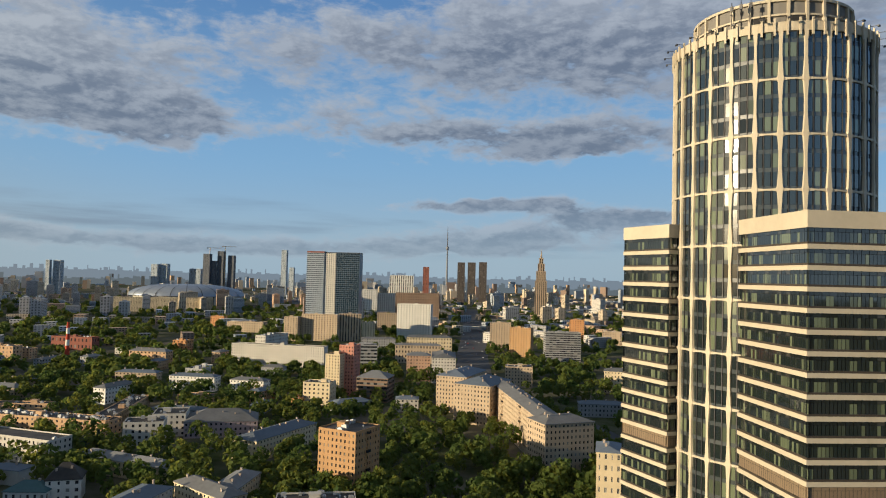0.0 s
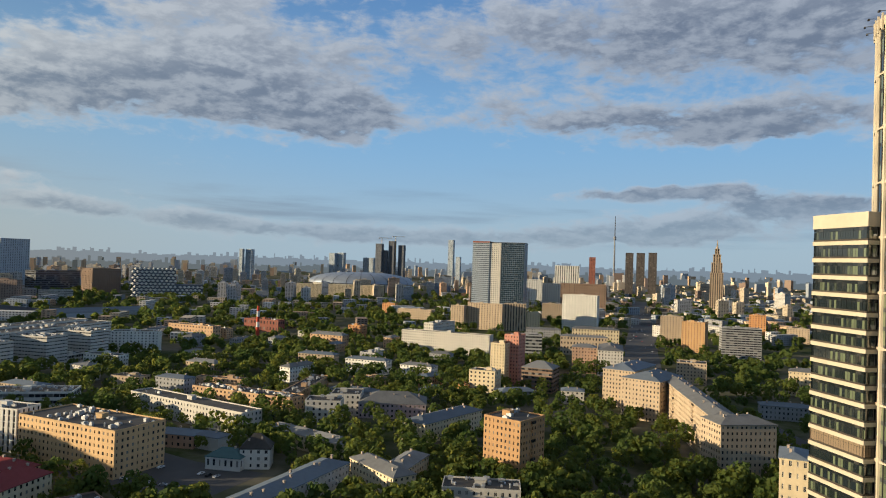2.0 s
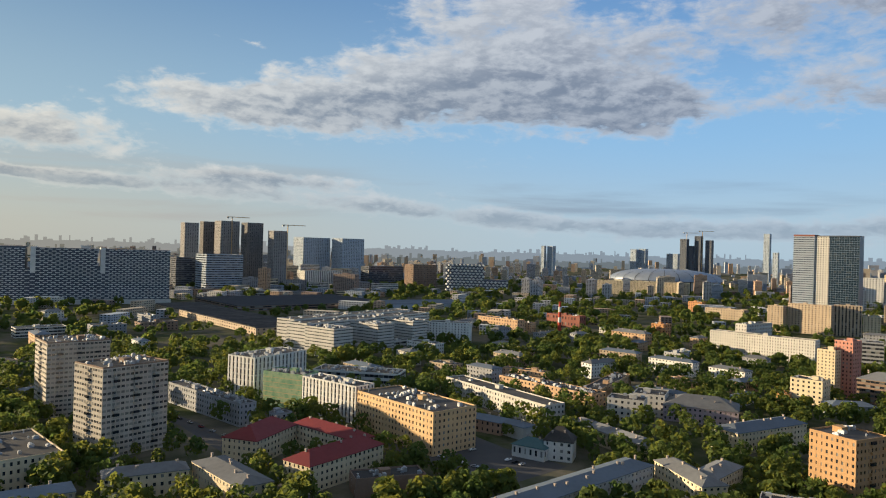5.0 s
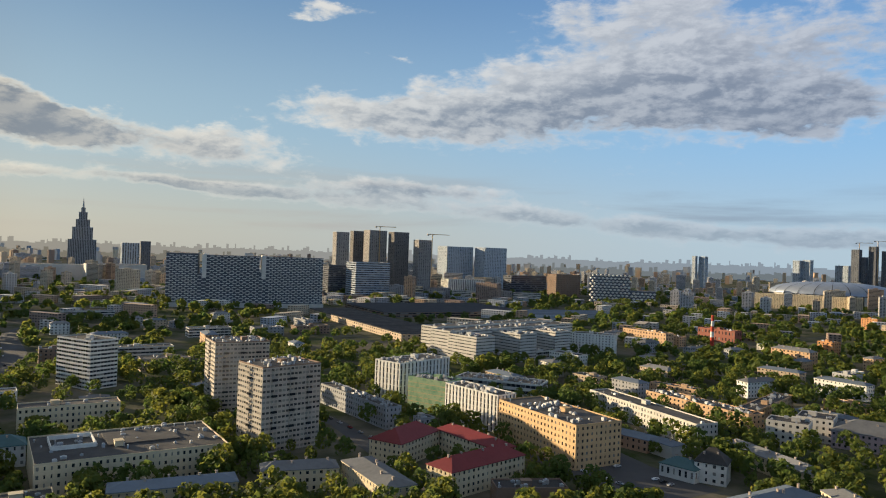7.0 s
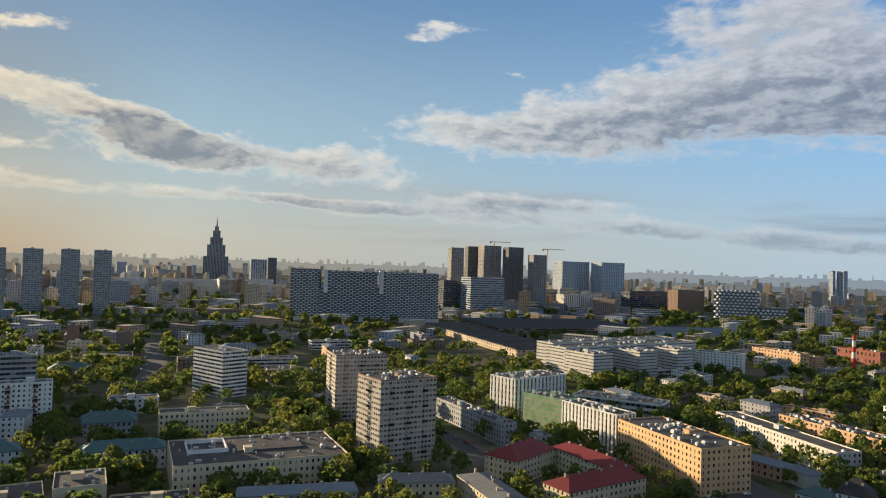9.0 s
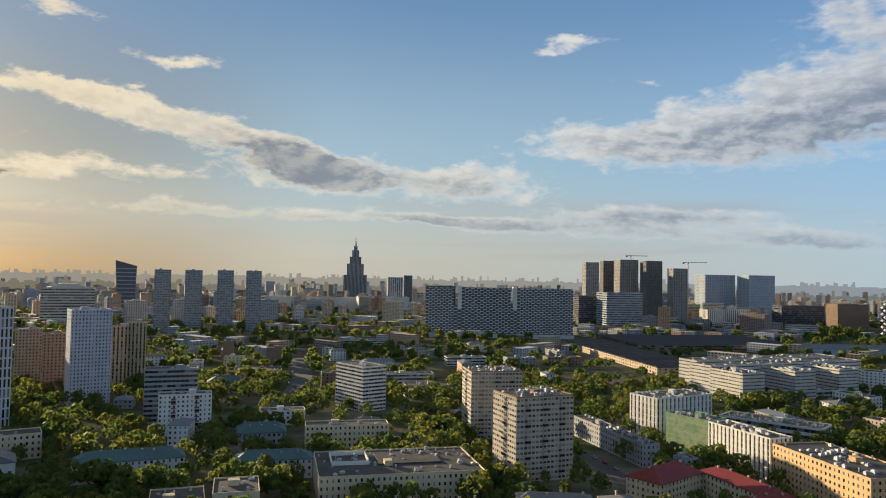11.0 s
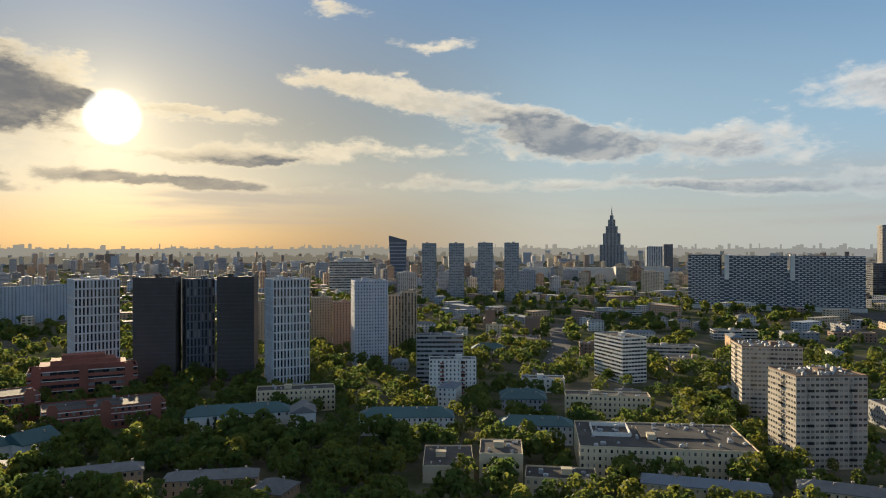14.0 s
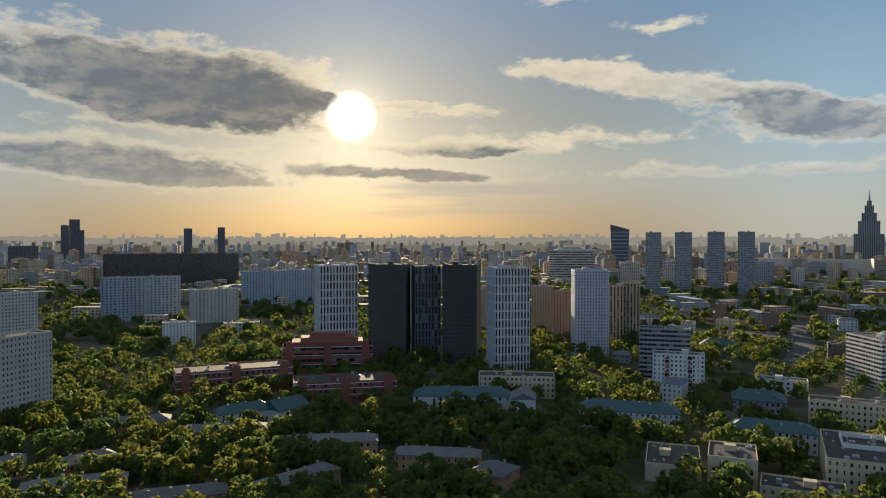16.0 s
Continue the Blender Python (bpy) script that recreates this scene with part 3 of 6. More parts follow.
def far_skyline():
    """Plain hazy distance behind everything: two rings of low roofs and hills against the sky."""
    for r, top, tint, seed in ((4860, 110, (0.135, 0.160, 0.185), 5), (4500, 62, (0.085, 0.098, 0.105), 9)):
        rng = np.random.default_rng(seed)
        V, F = [], []
        a = -60.0
        while a < 175.0:
            step = rng.uniform(0.06, 0.38)
            z = top + 9 * noise.noise((a / 9, seed, 0)) + (rng.uniform(3, 30) if rng.random() < 0.5 and step < 0.3 else rng.uniform(-6, 5))
            n = len(V)
            for t in (a, a + step):
                V += [(-r * math.sin(radians(t)), r * math.cos(radians(t)), -20), (-r * math.sin(radians(t)), r * math.cos(radians(t)), z)]
            F.append((n, n + 2, n + 3, n + 1))
            a += step
        name = f"haze_{seed}"
        m = bpy.data.materials.new(name)
        m.use_nodes = True
        g = Graph(m.node_tree)
        m.node_tree.nodes.clear()
        # haze is painted as glow colour, warmer on the sun's side
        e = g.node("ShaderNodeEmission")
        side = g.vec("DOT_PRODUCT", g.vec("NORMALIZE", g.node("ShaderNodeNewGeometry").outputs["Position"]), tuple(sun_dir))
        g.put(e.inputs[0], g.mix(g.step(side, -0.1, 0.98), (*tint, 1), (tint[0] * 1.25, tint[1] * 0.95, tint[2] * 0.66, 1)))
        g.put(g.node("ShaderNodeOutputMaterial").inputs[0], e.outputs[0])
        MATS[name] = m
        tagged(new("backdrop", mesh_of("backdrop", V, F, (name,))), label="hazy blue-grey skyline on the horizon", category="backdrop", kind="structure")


far_skyline()

# ---- buildings ----
# blocks ahead of the first view
block(-47, 379, 153, 23, 23, 35, name='apartment_block', wall='ochre_brick', win='punched', fl=11, bay=3.2, roof='flat', balconies=((0, 0.3), (0, 0.7), (90, 0.5), (270, 0.5)), label='ochre brick apartment tower with a flat roof')
block(73, 435, 111, 22, 33, 31, name='apartment_block', wall='sand', win='punched', fl=9, bay=3.4, roof='metal', balconies=((0, 0.3), (0, 0.7)), label='sand-coloured end house of the long block')
block(59, 519, 97, 146, 16, 30, name='apartment_block', wall='sand', win='punched', fl=9, bay=3.4, roof='metal', balconies=((0, 0.1), (0, 0.35), (0, 0.65), (0, 0.9), (180, 0.3), (180, 0.7)), label='long sand-coloured apartment block with a grey metal roof')
block(35, 586, 153, 31, 45, 31, name='apartment_block', wall='sand', win='punched', fl=9, bay=3.4, roof='metal', label='projecting sand-coloured wing of the long block')
block(19, 637, 159, 27, 55, 31, name='apartment_block', wall='sand', win='punched', fl=9, bay=3.4, roof='metal', label='sand-coloured corner wing with pale metal roof')
block(-25, 800, 2, 26, 20, 28, name='apartment_block', wall='clay', win='punched', fl=8, bay=4, roof='metal', label='clay-pink apartment block with grey roof')
block(3, 812, -0, 26, 60, 27, name='apartment_block', wall='pale', win='punched', fl=8, bay=4, roof='metal', label='pale plastered apartment block with blue-grey metal roof')
block(-100, 686, -16, 15, 16, 39, name='apartment_block', wall='cream', win='punched', fl=14, bay=4, roof='flat', label='cream apartment tower with a red stair column')
block(-88, 694, -17, 15, 16, 47, name='apartment_block', wall='rose', win='punched', fl=14, bay=4, roof='flat', label='rose-red half of the apartment tower')
block(-90, 857, 6, 27, 20, 32, name='office_building', wall='grey', win='ribbon', fl=8, bay=5, roof='flat', label='grey office building with window bands')
block(-193, 858, -10, 116, 14, 29, name='apartment_block', wall='pale', win='punched', fl=9, bay=3.5, roof='flat', label='long pale panel apartment block with dark window rows')
block(-214, 908, 73, 56, 14, 37, name='apartment_block', wall='pale', win='punched', fl=9, bay=3.5, roof='flat', label='pale panel apartment wing behind the long block')
block(-105, 627, -10, 24, 17, 21, name='apartment_block', wall='cream', win='punched', fl=6, bay=5, roof='flat', label='small cream building with few windows')
block(-123, 618, -10, 11, 8, 8, name='house', wall='orange', win='punched', fl=2, bay=5, roof='flat', label='low orange plastered annex')
block(-60, 665, -10, 29, 25, 22, name='office_building', wall='brown', win='ribbon', fl=6, bay=4, roof='hip', label='brown office house with mansard roof')
block(-76, 612, 32, 33, 16, 8, name='warehouse', wall='grey', win='punched', fl=2, bay=5, roof='metal', label='low hall with blue metal roof')
block(-28, 616, 3, 19, 14, 11, name='house', wall='pale', win='punched', fl=3, bay=5, roof='metal', label='small pale house among trees')
block(-106, 470, 156, 19, 64, 13, name='house', wall='cream', win='punched', fl=4, bay=4, roof='metal', label='cream four-storey house with a blue metal roof')
block(-108, 343, 140, 41, 13, 13, name='house', wall='cream', win='punched', fl=4, bay=4, roof='hip', label='cream house with grey hipped roof and chimneys')
block(-99, 356, 173, 13, 30, 13, name='house', wall='cream', win='punched', fl=4, bay=4, roof='hip', label='cream house wing with grey hipped roof')
block(-175, 406, 157, 64, 13, 9, name='house', wall='cream', win='punched', fl=2, bay=4, roof='hip', label='long two-storey cream house with grey roof')
block(-195, 479, 14, 25, 18, 15, name='house', wall='pale', win='punched', fl=4, bay=5, roof='flat', label='pale four-storey block with flat roof')
block(-190, 511, 13, 22, 24, 15, name='house', wall='pale', win='punched', fl=4, bay=5, roof='flat', label='pale taller block with blank walls')
block(-155, 515, 14, 49, 30, 11, name='house', wall='mauve', win='punched', fl=3, bay=4, roof='hip', label='mauve house with a grey hipped roof')
block(-278, 445, 161, 116, 17, 14, name='school', wall='pale', win='punched', fl=4, bay=4, roof='flat', label='long pale school block with dark flat roof')
block(-273, 511, 168, 96, 18, 10, name='school', wall='peach', win='punched', fl=3, bay=5, roof='plant', label='low peach brick building with flat roof')
block(-243, 548, -173, 15, 106, 10, name='school', wall='peach', win='punched', fl=3, bay=5, roof='plant', label='low peach brick wing with flat roof')
block(-321, 556, -177, 43, 10, 10, name='school', wall='peach', win='punched', fl=3, bay=5, roof='flat', label='low brick rear wing with flat roof')
block(84, 774, -6, 29, 22, 21, name='apartment_block', wall='sand', win='punched', fl=6, bay=4, roof='flat', label='sand-coloured mid-rise apartment house')
block(182, 742, -14, 26, 18, 23, name='apartment_block', wall='cream', win='punched', fl=6, bay=4, roof='metal', label='yellow-cream apartment house with a flat roof')
block(78, 331, -13, 11, 20, 39, name='apartment_block', wall='cream', win='punched', fl=8, bay=3.5, roof='metal', label='yellow-cream apartment house beside the tower')
block(137, 614, -3, 37, 14, 11, name='house', wall='grey', win='punched', fl=3, bay=4, roof='metal', label='low grey house with metal roof')
block(94, 1144, -5, 33, 18, 44, name='apartment_block', wall='sand', win='punched', fl=14, bay=4, roof='flat', label='sand brick apartment tower')
block(119, 1068, -21, 32, 18, 42, name='apartment_block', wall='ochre_brick', win='punched', fl=14, bay=4, roof='flat', label='orange brick apartment tower')
block(172, 1025, 2, 50, 20, 40, name='apartment_block', wall='grey', win='ribbon', fl=13, bay=5, roof='flat', label='grey panel apartment block with balcony bands')
block(261, 1386, -11, 28, 20, 38, name='apartment_block', wall='orange', win='punched', fl=10, bay=5, roof='flat', label='orange brick apartment block')
block(306, 1290, -13, 34, 16, 24, name='apartment_block', wall='sand', win='punched', fl=8, bay=4, roof='flat', label='sand-coloured apartment block with a flat roof')
block(-50, 1321, -8, 62, 24, 63, name='office_building', wall='white', win='punched', fl=16, bay=5, roof='flat', label='white office slab with dark vertical window strips')
block(-209, 1238, -10, 64, 16, 45, name='apartment_block', wall='sand', win='punched', fl=14, bay=5, roof='flat', label='sand brick apartment row')
block(-160, 1252, 7, 38, 16, 46, name='apartment_block', wall='sand', win='stripes', fl=14, bay=5, roof='flat', label='sand brick apartment row with loggias')
block(-129, 1261, 6, 23, 16, 31, name='apartment_block', wall='cream', win='punched', fl=9, bay=5, roof='flat', label='cream apartment tower with a flat roof')
block(-256, 1231, -10, 24, 16, 40, name='apartment_block', wall='sand', win='punched', fl=12, bay=5, roof='flat', label='sand brick apartment tower')
block(-114, 1504, 4, 43, 16, 36, name='apartment_block', wall='sand', win='punched', fl=9, bay=5, roof='flat', label='sand brick block with a flat roof')
block(-207, 2029, 6, 44, 40, 74, name='office_building', wall='white', win='punched', fl=16, bay=6, roof='flat', label='white office block with a flat roof')
block(-156, 2052, 4, 61, 40, 64, name='office_building', wall='pale', win='punched', fl=14, bay=6, roof='flat', label='pale panel office block')
block(-62, 1768, 2, 107, 40, 73, name='office_building', wall='brown', win='punched', fl=12, bay=6, roof='flat', label='brown brick office block')
block(-134, 2326, 3, 76, 60, 116, name='office_building', wall='white', win='stripes', fl=10, bay=7, roof='flat', label='pale colonnaded office block')
block(-67, 2812, 1, 24, 25, 152, name='office_building', wall='red_brick', win='punched', fl=30, bay=6, roof='flat', label='distant dark red tower')
# cloud shadow over these three is put into their darker wall colour
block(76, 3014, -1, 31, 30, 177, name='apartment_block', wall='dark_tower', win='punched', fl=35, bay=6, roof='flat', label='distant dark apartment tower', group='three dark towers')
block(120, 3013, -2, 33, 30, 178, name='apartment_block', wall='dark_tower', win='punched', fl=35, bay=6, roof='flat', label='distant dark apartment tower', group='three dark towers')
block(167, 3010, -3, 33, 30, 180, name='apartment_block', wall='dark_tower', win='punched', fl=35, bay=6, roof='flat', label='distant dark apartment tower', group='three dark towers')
block(-717, 3230, -10, 25, 18, 218, name='office_building', wall='bluegrey', win='punched', fl=40, bay=7, roof='flat', label='distant slim blue-grey tower')
block(-1005, 3048, -10, 30, 22, 188, name='tower_block', wall='slate', win='punched', fl=45, bay=7, roof='flat', label='distant tower under construction', group='four towers under construction')
block(-980, 3054, -10, 22, 16, 159, name='tower_block', wall='slate', win='punched', fl=45, bay=7, roof='flat', label='distant tower under construction', group='four towers under construction')
block(-951, 3065, -10, 28, 21, 201, name='tower_block', wall='slate', win='punched', fl=45, bay=7, roof='flat', label='distant tower under construction', group='four towers under construction')
block(-910, 3077, -10, 27, 20, 184, name='tower_block', wall='slate', win='punched', fl=45, bay=7, roof='flat', label='distant tower under construction', group='four towers under construction')
block(-1112, 3227, -10, 55, 30, 124, name='apartment_block', wall='bluegrey', win='punched', fl=25, bay=7, roof='flat', label='distant blue-grey apartment tower')
block(-1272, 3163, -10, 30, 22, 140, name='apartment_block', wall='bluegrey', win='punched', fl=25, bay=7, roof='flat', label='distant blue-grey apartment tower')
block(-1236, 3179, -10, 34, 25, 143, name='apartment_block', wall='bluegrey', win='punched', fl=25, bay=7, roof='flat', label='distant blue-grey apartment tower')
block(-1645, 2981, -10, 18, 14, 146, name='apartment_block', wall='bluegrey', win='punched', fl=25, bay=7, roof='flat', label='distant blue-grey apartment tower')
block(-1615, 3002, -10, 32, 24, 145, name='apartment_block', wall='bluegrey', win='punched', fl=25, bay=7, roof='flat', label='distant blue-grey apartment tower')
block(-704, 3334, -10, 22, 15, 141, name='apartment_block', wall='bluegrey', win='punched', fl=25, bay=7, roof='flat', label='distant blue-grey apartment tower')
block(-780, 1980, 14, 276, 16, 39, name='apartment_block', wall='cream', win='punched', fl=12, bay=4, roof='flat', label='very long cream apartment slab beside the stadium')
block(-356, 990, -10, 22, 16, 19, name='house', wall='orange', win='punched', fl=5, bay=5, roof='flat', label='orange brick mid-rise house')
block(-356, 882, -10, 49, 16, 16, name='house', wall='peach', win='punched', fl=4, bay=5, roof='hip', label='peach plastered house with grey roof')
block(-469, 1509, -10, 30, 16, 21, name='apartment_block', wall='orange', win='punched', fl=6, bay=5, roof='flat', label='orange brick house among trees')
block(-376, 1387, -10, 74, 20, 19, name='house', wall='sand', win='punched', fl=4, bay=5, roof='flat', label='low sand-coloured building among trees')
block(-529, 904, -10, 36, 14, 13, name='house', wall='peach', win='punched', fl=4, bay=5, roof='flat', label='peach brick building among trees')
block(-549, 874, -10, 77, 16, 19, name='house', wall='peach', win='punched', fl=4, bay=5, roof='flat', label='peach brick building among trees')
block(-518, 1016, -10, 64, 16, 18, name='boiler_house', wall='red_brick', win='punched', fl=2, bay=6, roof='flat', label='red brick boiler house by the chimney')
# hospital quarter
block(-273, 339, 168, 74, 33, 24, name='hospital', wall='ochre', win='punched', fl=7, bay=4, roof='plant', label='ochre hospital block with ducts on its roof')
block(-348, 348, 178, 53, 17, 24, name='office_building', wall='white', win='stripes', fl=7, bay=4.4, roof='plant', label='white ribbed hospital wing')
block(-395, 348, -169, 34, 20, 24, name='office_building', wall='green_net', win='none', fl=7, bay=4, roof='plant', label='hospital wing wrapped in green scaffold netting')
block(-446, 369, -174, 28, 57, 30, name='office_building', wall='white', win='stripes', fl=7, bay=5, roof='plant', label='white monumental hospital block with tall window strips')
block(-416, 295, 174, 95, 12, 14, name='office_building', wall='grey', win='punched', fl=4, bay=4, roof='plant', label='grey institute building with stepped flat roof')
block(-407, 432, 26, 72, 25, 14, name='hospital', wall='white', win='ribbon', fl=3, bay=5, roof='plant', label='low white hospital annex')
block(-525, 719, 26, 51, 20, 25, name='hospital', wall='white', win='punched', fl=8, bay=5, roof='flat', label='white hospital wing with a flat roof')
block(-314, 256, -162, 21, 40, 13, name='house', wall='cream', win='punched', fl=4, bay=4, roof='red_hip', label='cream house with dark red metal roof')
block(-287, 284, 176, 53, 14, 13, name='house', wall='cream', win='punched', fl=4, bay=4, roof='red_hip', label='cream house wing with dark red metal roof')
block(-255, 255, -179, 18, 52, 13, name='house', wall='cream', win='punched', fl=4, bay=4, roof='red_hip', label='cream brick house with dark red metal roof')
block(-250, 386, -178, 27, 14, 8, name='house', wall='clay', win='punched', fl=2, bay=5, roof='metal', label='low clay-red house with metal roof')
block(-228, 387, 168, 19, 12, 8, name='house', wall='pale', win='none', fl=2, bay=5, roof='metal', label='low white shed with metal roof')
# apartment towers and yards
block(-378, 211, -179, 29, 38, 48, name='apartment_block', wall='beige_panel', win='glazed', fl=16, bay=3.2, roof='plant', balconies=((0, 0.3), (0, 0.7), (180, 0.5), (90, 0.2), (90, 0.5), (90, 0.8), (270, 0.2), (270, 0.5), (270, 0.8)), label='beige panel apartment tower with balcony rows', group='twin panel towers')
block(-486, 236, 168, 33, 38, 48, name='apartment_block', wall='beige_panel', win='glazed', fl=16, bay=3.2, roof='plant', balconies=((0, 0.3), (0, 0.7), (180, 0.5), (90, 0.2), (90, 0.5), (90, 0.8), (270, 0.2), (270, 0.5), (270, 0.8)), label='beige panel apartment tower with balcony rows', group='twin panel towers')
block(-620, 172, -162, 44, 24, 38, name='apartment_block', wall='white', win='ribbon', fl=12, bay=4, roof='flat', label='white apartment slab with grey end wall')
institute = block(-375, 125, 171, 53, 86, 15, name='school', wall='cream', win='punched', fl=4, bay=3.6, roof='plant', label='large cream institute building with dark flat roof')
block(-483, 125, 80, 56, 16, 15, name='school', wall='cream', win='punched', fl=4, bay=4, roof='flat', label='cream four-storey school building')
block(-423, 67, 81, 43, 16, 11, name='house', wall='white', win='punched', fl=3, bay=4, roof='teal_hip', label='long white house with teal metal roof')
block(-446, -10, 91, 58, 18, 11, name='house', wall='white', win='punched', fl=3, bay=4, roof='teal_hip', label='long white house with teal metal roof')
block(-366, 13, 88, 25, 36, 8, name='house', wall='cream', win='none', fl=2, bay=4, roof='flat', label='cream garage building with flat roof')
block(-356, 39, 84, 21, 26, 15, name='house', wall='cream', win='few', fl=4, bay=6, roof='flat', label='tall blank cream house with flat roof')
block(-336, 65, 80, 33, 18, 8, name='house', wall='cream', win='punched', fl=2, bay=4, roof='flat', label='low cream wing of the institute')
block(-312, 124, 72, 53, 14, 11, name='house', wall='cream', win='punched', fl=3, bay=4, roof='metal', label='cream house with blue-grey metal roof')
block(-302, 181, 65, 36, 13, 11, name='house', wall='cream', win='punched', fl=3, bay=4, roof='hip', label='cream house with grey hipped roof')
block(-270, 204, 169, 48, 16, 12, name='house', wall='cream', win='punched', fl=3, bay=4, roof='metal', label='cream house with pale metal roof')
block(-509, 72, 82, 32, 14, 8, name='house', wall='grey', win='punched', fl=2, bay=4, roof='teal_hip', label='low grey house with blue roof')
block(-552, 23, 88, 36, 14, 29, name='apartment_block', wall='white', win='punched', fl=9, bay=3.6, roof='flat', balconies=((0, 0.28), (0, 0.72)), balcony_wall='red_brick', label='white panel apartment block with red balconies')
block(-588, 14, 89, 38, 16, 43, name='apartment_block', wall='grey', win='ribbon', fl=12, bay=4, roof='flat', label='grey panel apartment block with white loggias')
block(-846, 113, 82, 52, 40, 8, name='warehouse', wall='ochre', win='none', fl=2, bay=5, roof='flat', label='low ochre hall with a flat roof')
block(-737, 68, 85, 35, 20, 11, name='house', wall='sand', win='punched', fl=3, bay=5, roof='teal_hip', label='sand house with teal roof')
block(-522, 73, 82, 33, 14, 8, name='house', wall='grey', win='punched', fl=2, bay=5, roof='teal_hip', label='low house with blue hipped roof')
block(-885, 390, 80, 54, 20, 11, name='warehouse', wall='pale', win='ribbon', fl=3, bay=5, roof='flat', label='pale low industrial building')
block(-862, 460, 80, 40, 20, 11, name='warehouse', wall='grey', win='punched', fl=3, bay=5, roof='flat', label='grey low industrial building')
block(-855, 522, 80, 49, 20, 11, name='warehouse', wall='brown', win='punched', fl=3, bay=5, roof='flat', label='brown brick workshop with a flat roof')
block(-1164, 318, 80, 79, 20, 11, name='warehouse', wall='pale', win='ribbon', fl=3, bay=5, roof='flat', label='pale low industrial building')
block(-665, 251, 80, 43, 20, 11, name='warehouse', wall='sand', win='punched', fl=3, bay=5, roof='flat', label='sand-coloured yard building with a flat roof')
block(-748, 259, 80, 59, 20, 11, name='warehouse', wall='pale', win='ribbon', fl=3, bay=5, roof='flat', label='pale yard building with a flat roof')
block(-747, 177, 80, 24, 15, 14, name='house', wall='brown', win='punched', fl=4, bay=5, roof='flat', label='brown brick house behind the slab')
block(-1010, 95, 85, 14, 16, 26, name='house', wall='brown', win='none', fl=4, bay=5, roof='flat', label='brown brick block with a flat roof')
block(-935, 144, 81, 19, 16, 23, name='house', wall='brown', win='none', fl=4, bay=5, roof='flat', label='brown brick block with a flat roof')
# far side of the railway
block(-1677, 1112, 80, 38, 27, 167, name='tower_block', wall='taupe', win='punched', fl=45, bay=6, roof='flat', label='dark brown high-rise apartment tower', group='high-rise cluster')
block(-1692, 1176, 80, 32, 23, 173, name='tower_block', wall='taupe_dark', win='punched', fl=45, bay=6, roof='flat', label='dark brown high-rise apartment tower', group='high-rise cluster')
block(-1627, 1193, 80, 53, 39, 175, name='tower_block', wall='taupe', win='punched', fl=45, bay=6, roof='flat', label='brown high-rise apartment tower', group='high-rise cluster')
block(-1546, 1213, 80, 46, 34, 171, name='tower_block', wall='taupe_dark', win='punched', fl=45, bay=6, roof='flat', label='dark high-rise apartment tower', group='high-rise cluster')
block(-1464, 1230, 80, 39, 29, 151, name='tower_block', wall='taupe', win='punched', fl=40, bay=6, roof='flat', label='brown high-rise tower under construction', group='high-rise cluster')
block(-1482, 1067, 80, 94, 60, 88, name='office_building', wall='bluegrey', win='ribbon', fl=16, bay=7, roof='flat', label='blue-grey glass podium block')
block(-1563, 1022, 80, 53, 38, 78, name='office_building', wall='slate', win='ribbon', fl=16, bay=7, roof='flat', label='dark office block with a flat roof')
block(-1782, 1644, 80, 104, 60, 142, name='office_building', wall='bluegrey', win='punched', fl=30, bay=7, roof='flat', label='pale blue-grey slab tower', group='pair of slab towers')
block(-1698, 1729, 80, 89, 60, 142, name='office_building', wall='bluegrey', win='punched', fl=30, bay=7, roof='flat', label='pale blue-grey slab tower', group='pair of slab towers')
block(-1479, 1416, 80, 156, 40, 46, name='office_building', wall='white', win='stripes', fl=9, bay=6, roof='flat', label='white office block with vertical ribs')
block(-1473, 1653, 80, 135, 40, 58, name='office_building', wall='slate', win='ribbon', fl=10, bay=6, roof='flat', label='dark glass office block')
block(-1331, 1665, 80, 93, 40, 68, name='office_building', wall='brown', win='punched', fl=12, bay=6, roof='flat', label='brown office block with square windows')
block(-1451, 1163, 80, 86, 40, 29, name='warehouse', wall='cream', win='ribbon', fl=4, bay=7, roof='flat', label='cream industrial block with a flat roof')
block(-1504, 1080, 80, 93, 40, 26, name='warehouse', wall='pale', win='ribbon', fl=4, bay=7, roof='flat', label='pale industrial block with a flat roof')
block(-1070, 935, 75, 300, 210, 9, name='warehouse', wall='brown', win='ribbon', fl=2, bay=8, roof='ridged', label='wide dark-roofed railway depot hall')
block(-885, 1110, 62, 190, 100, 9, name='warehouse', wall='bluegrey', win='none', fl=2, bay=8, roof='ridged_pale', label='long depot hall with pale blue metal roof')
block(-915, 668, 76, 76, 400, 9, name='warehouse', wall='sand', win='punched', fl=2, bay=8, roof='ridged_felt', label='row of old depot sheds with ridged roofs')
block(-2234, 688, 80, 163, 80, 53, name='shopping_centre', wall='pale', win='none', fl=3, bay=10, roof='flat', label='pale shopping centre with orange panels')
block(-2387, 484, 80, 300, 80, 47, name='shopping_centre', wall='pale', win='none', fl=3, bay=10, roof='flat', label='long pale shopping centre')
block(-2393, 780, 80, 52, 34, 117, name='office_building', wall='bluegrey', win='stripes', fl=25, bay=7, roof='flat', label='blue-grey tower beside the shopping centre')
block(-2561, 886, 80, 32, 21, 125, name='office_building', wall='slate', win='punched', fl=25, bay=7, roof='flat', label='grey tower beside the shopping centre')
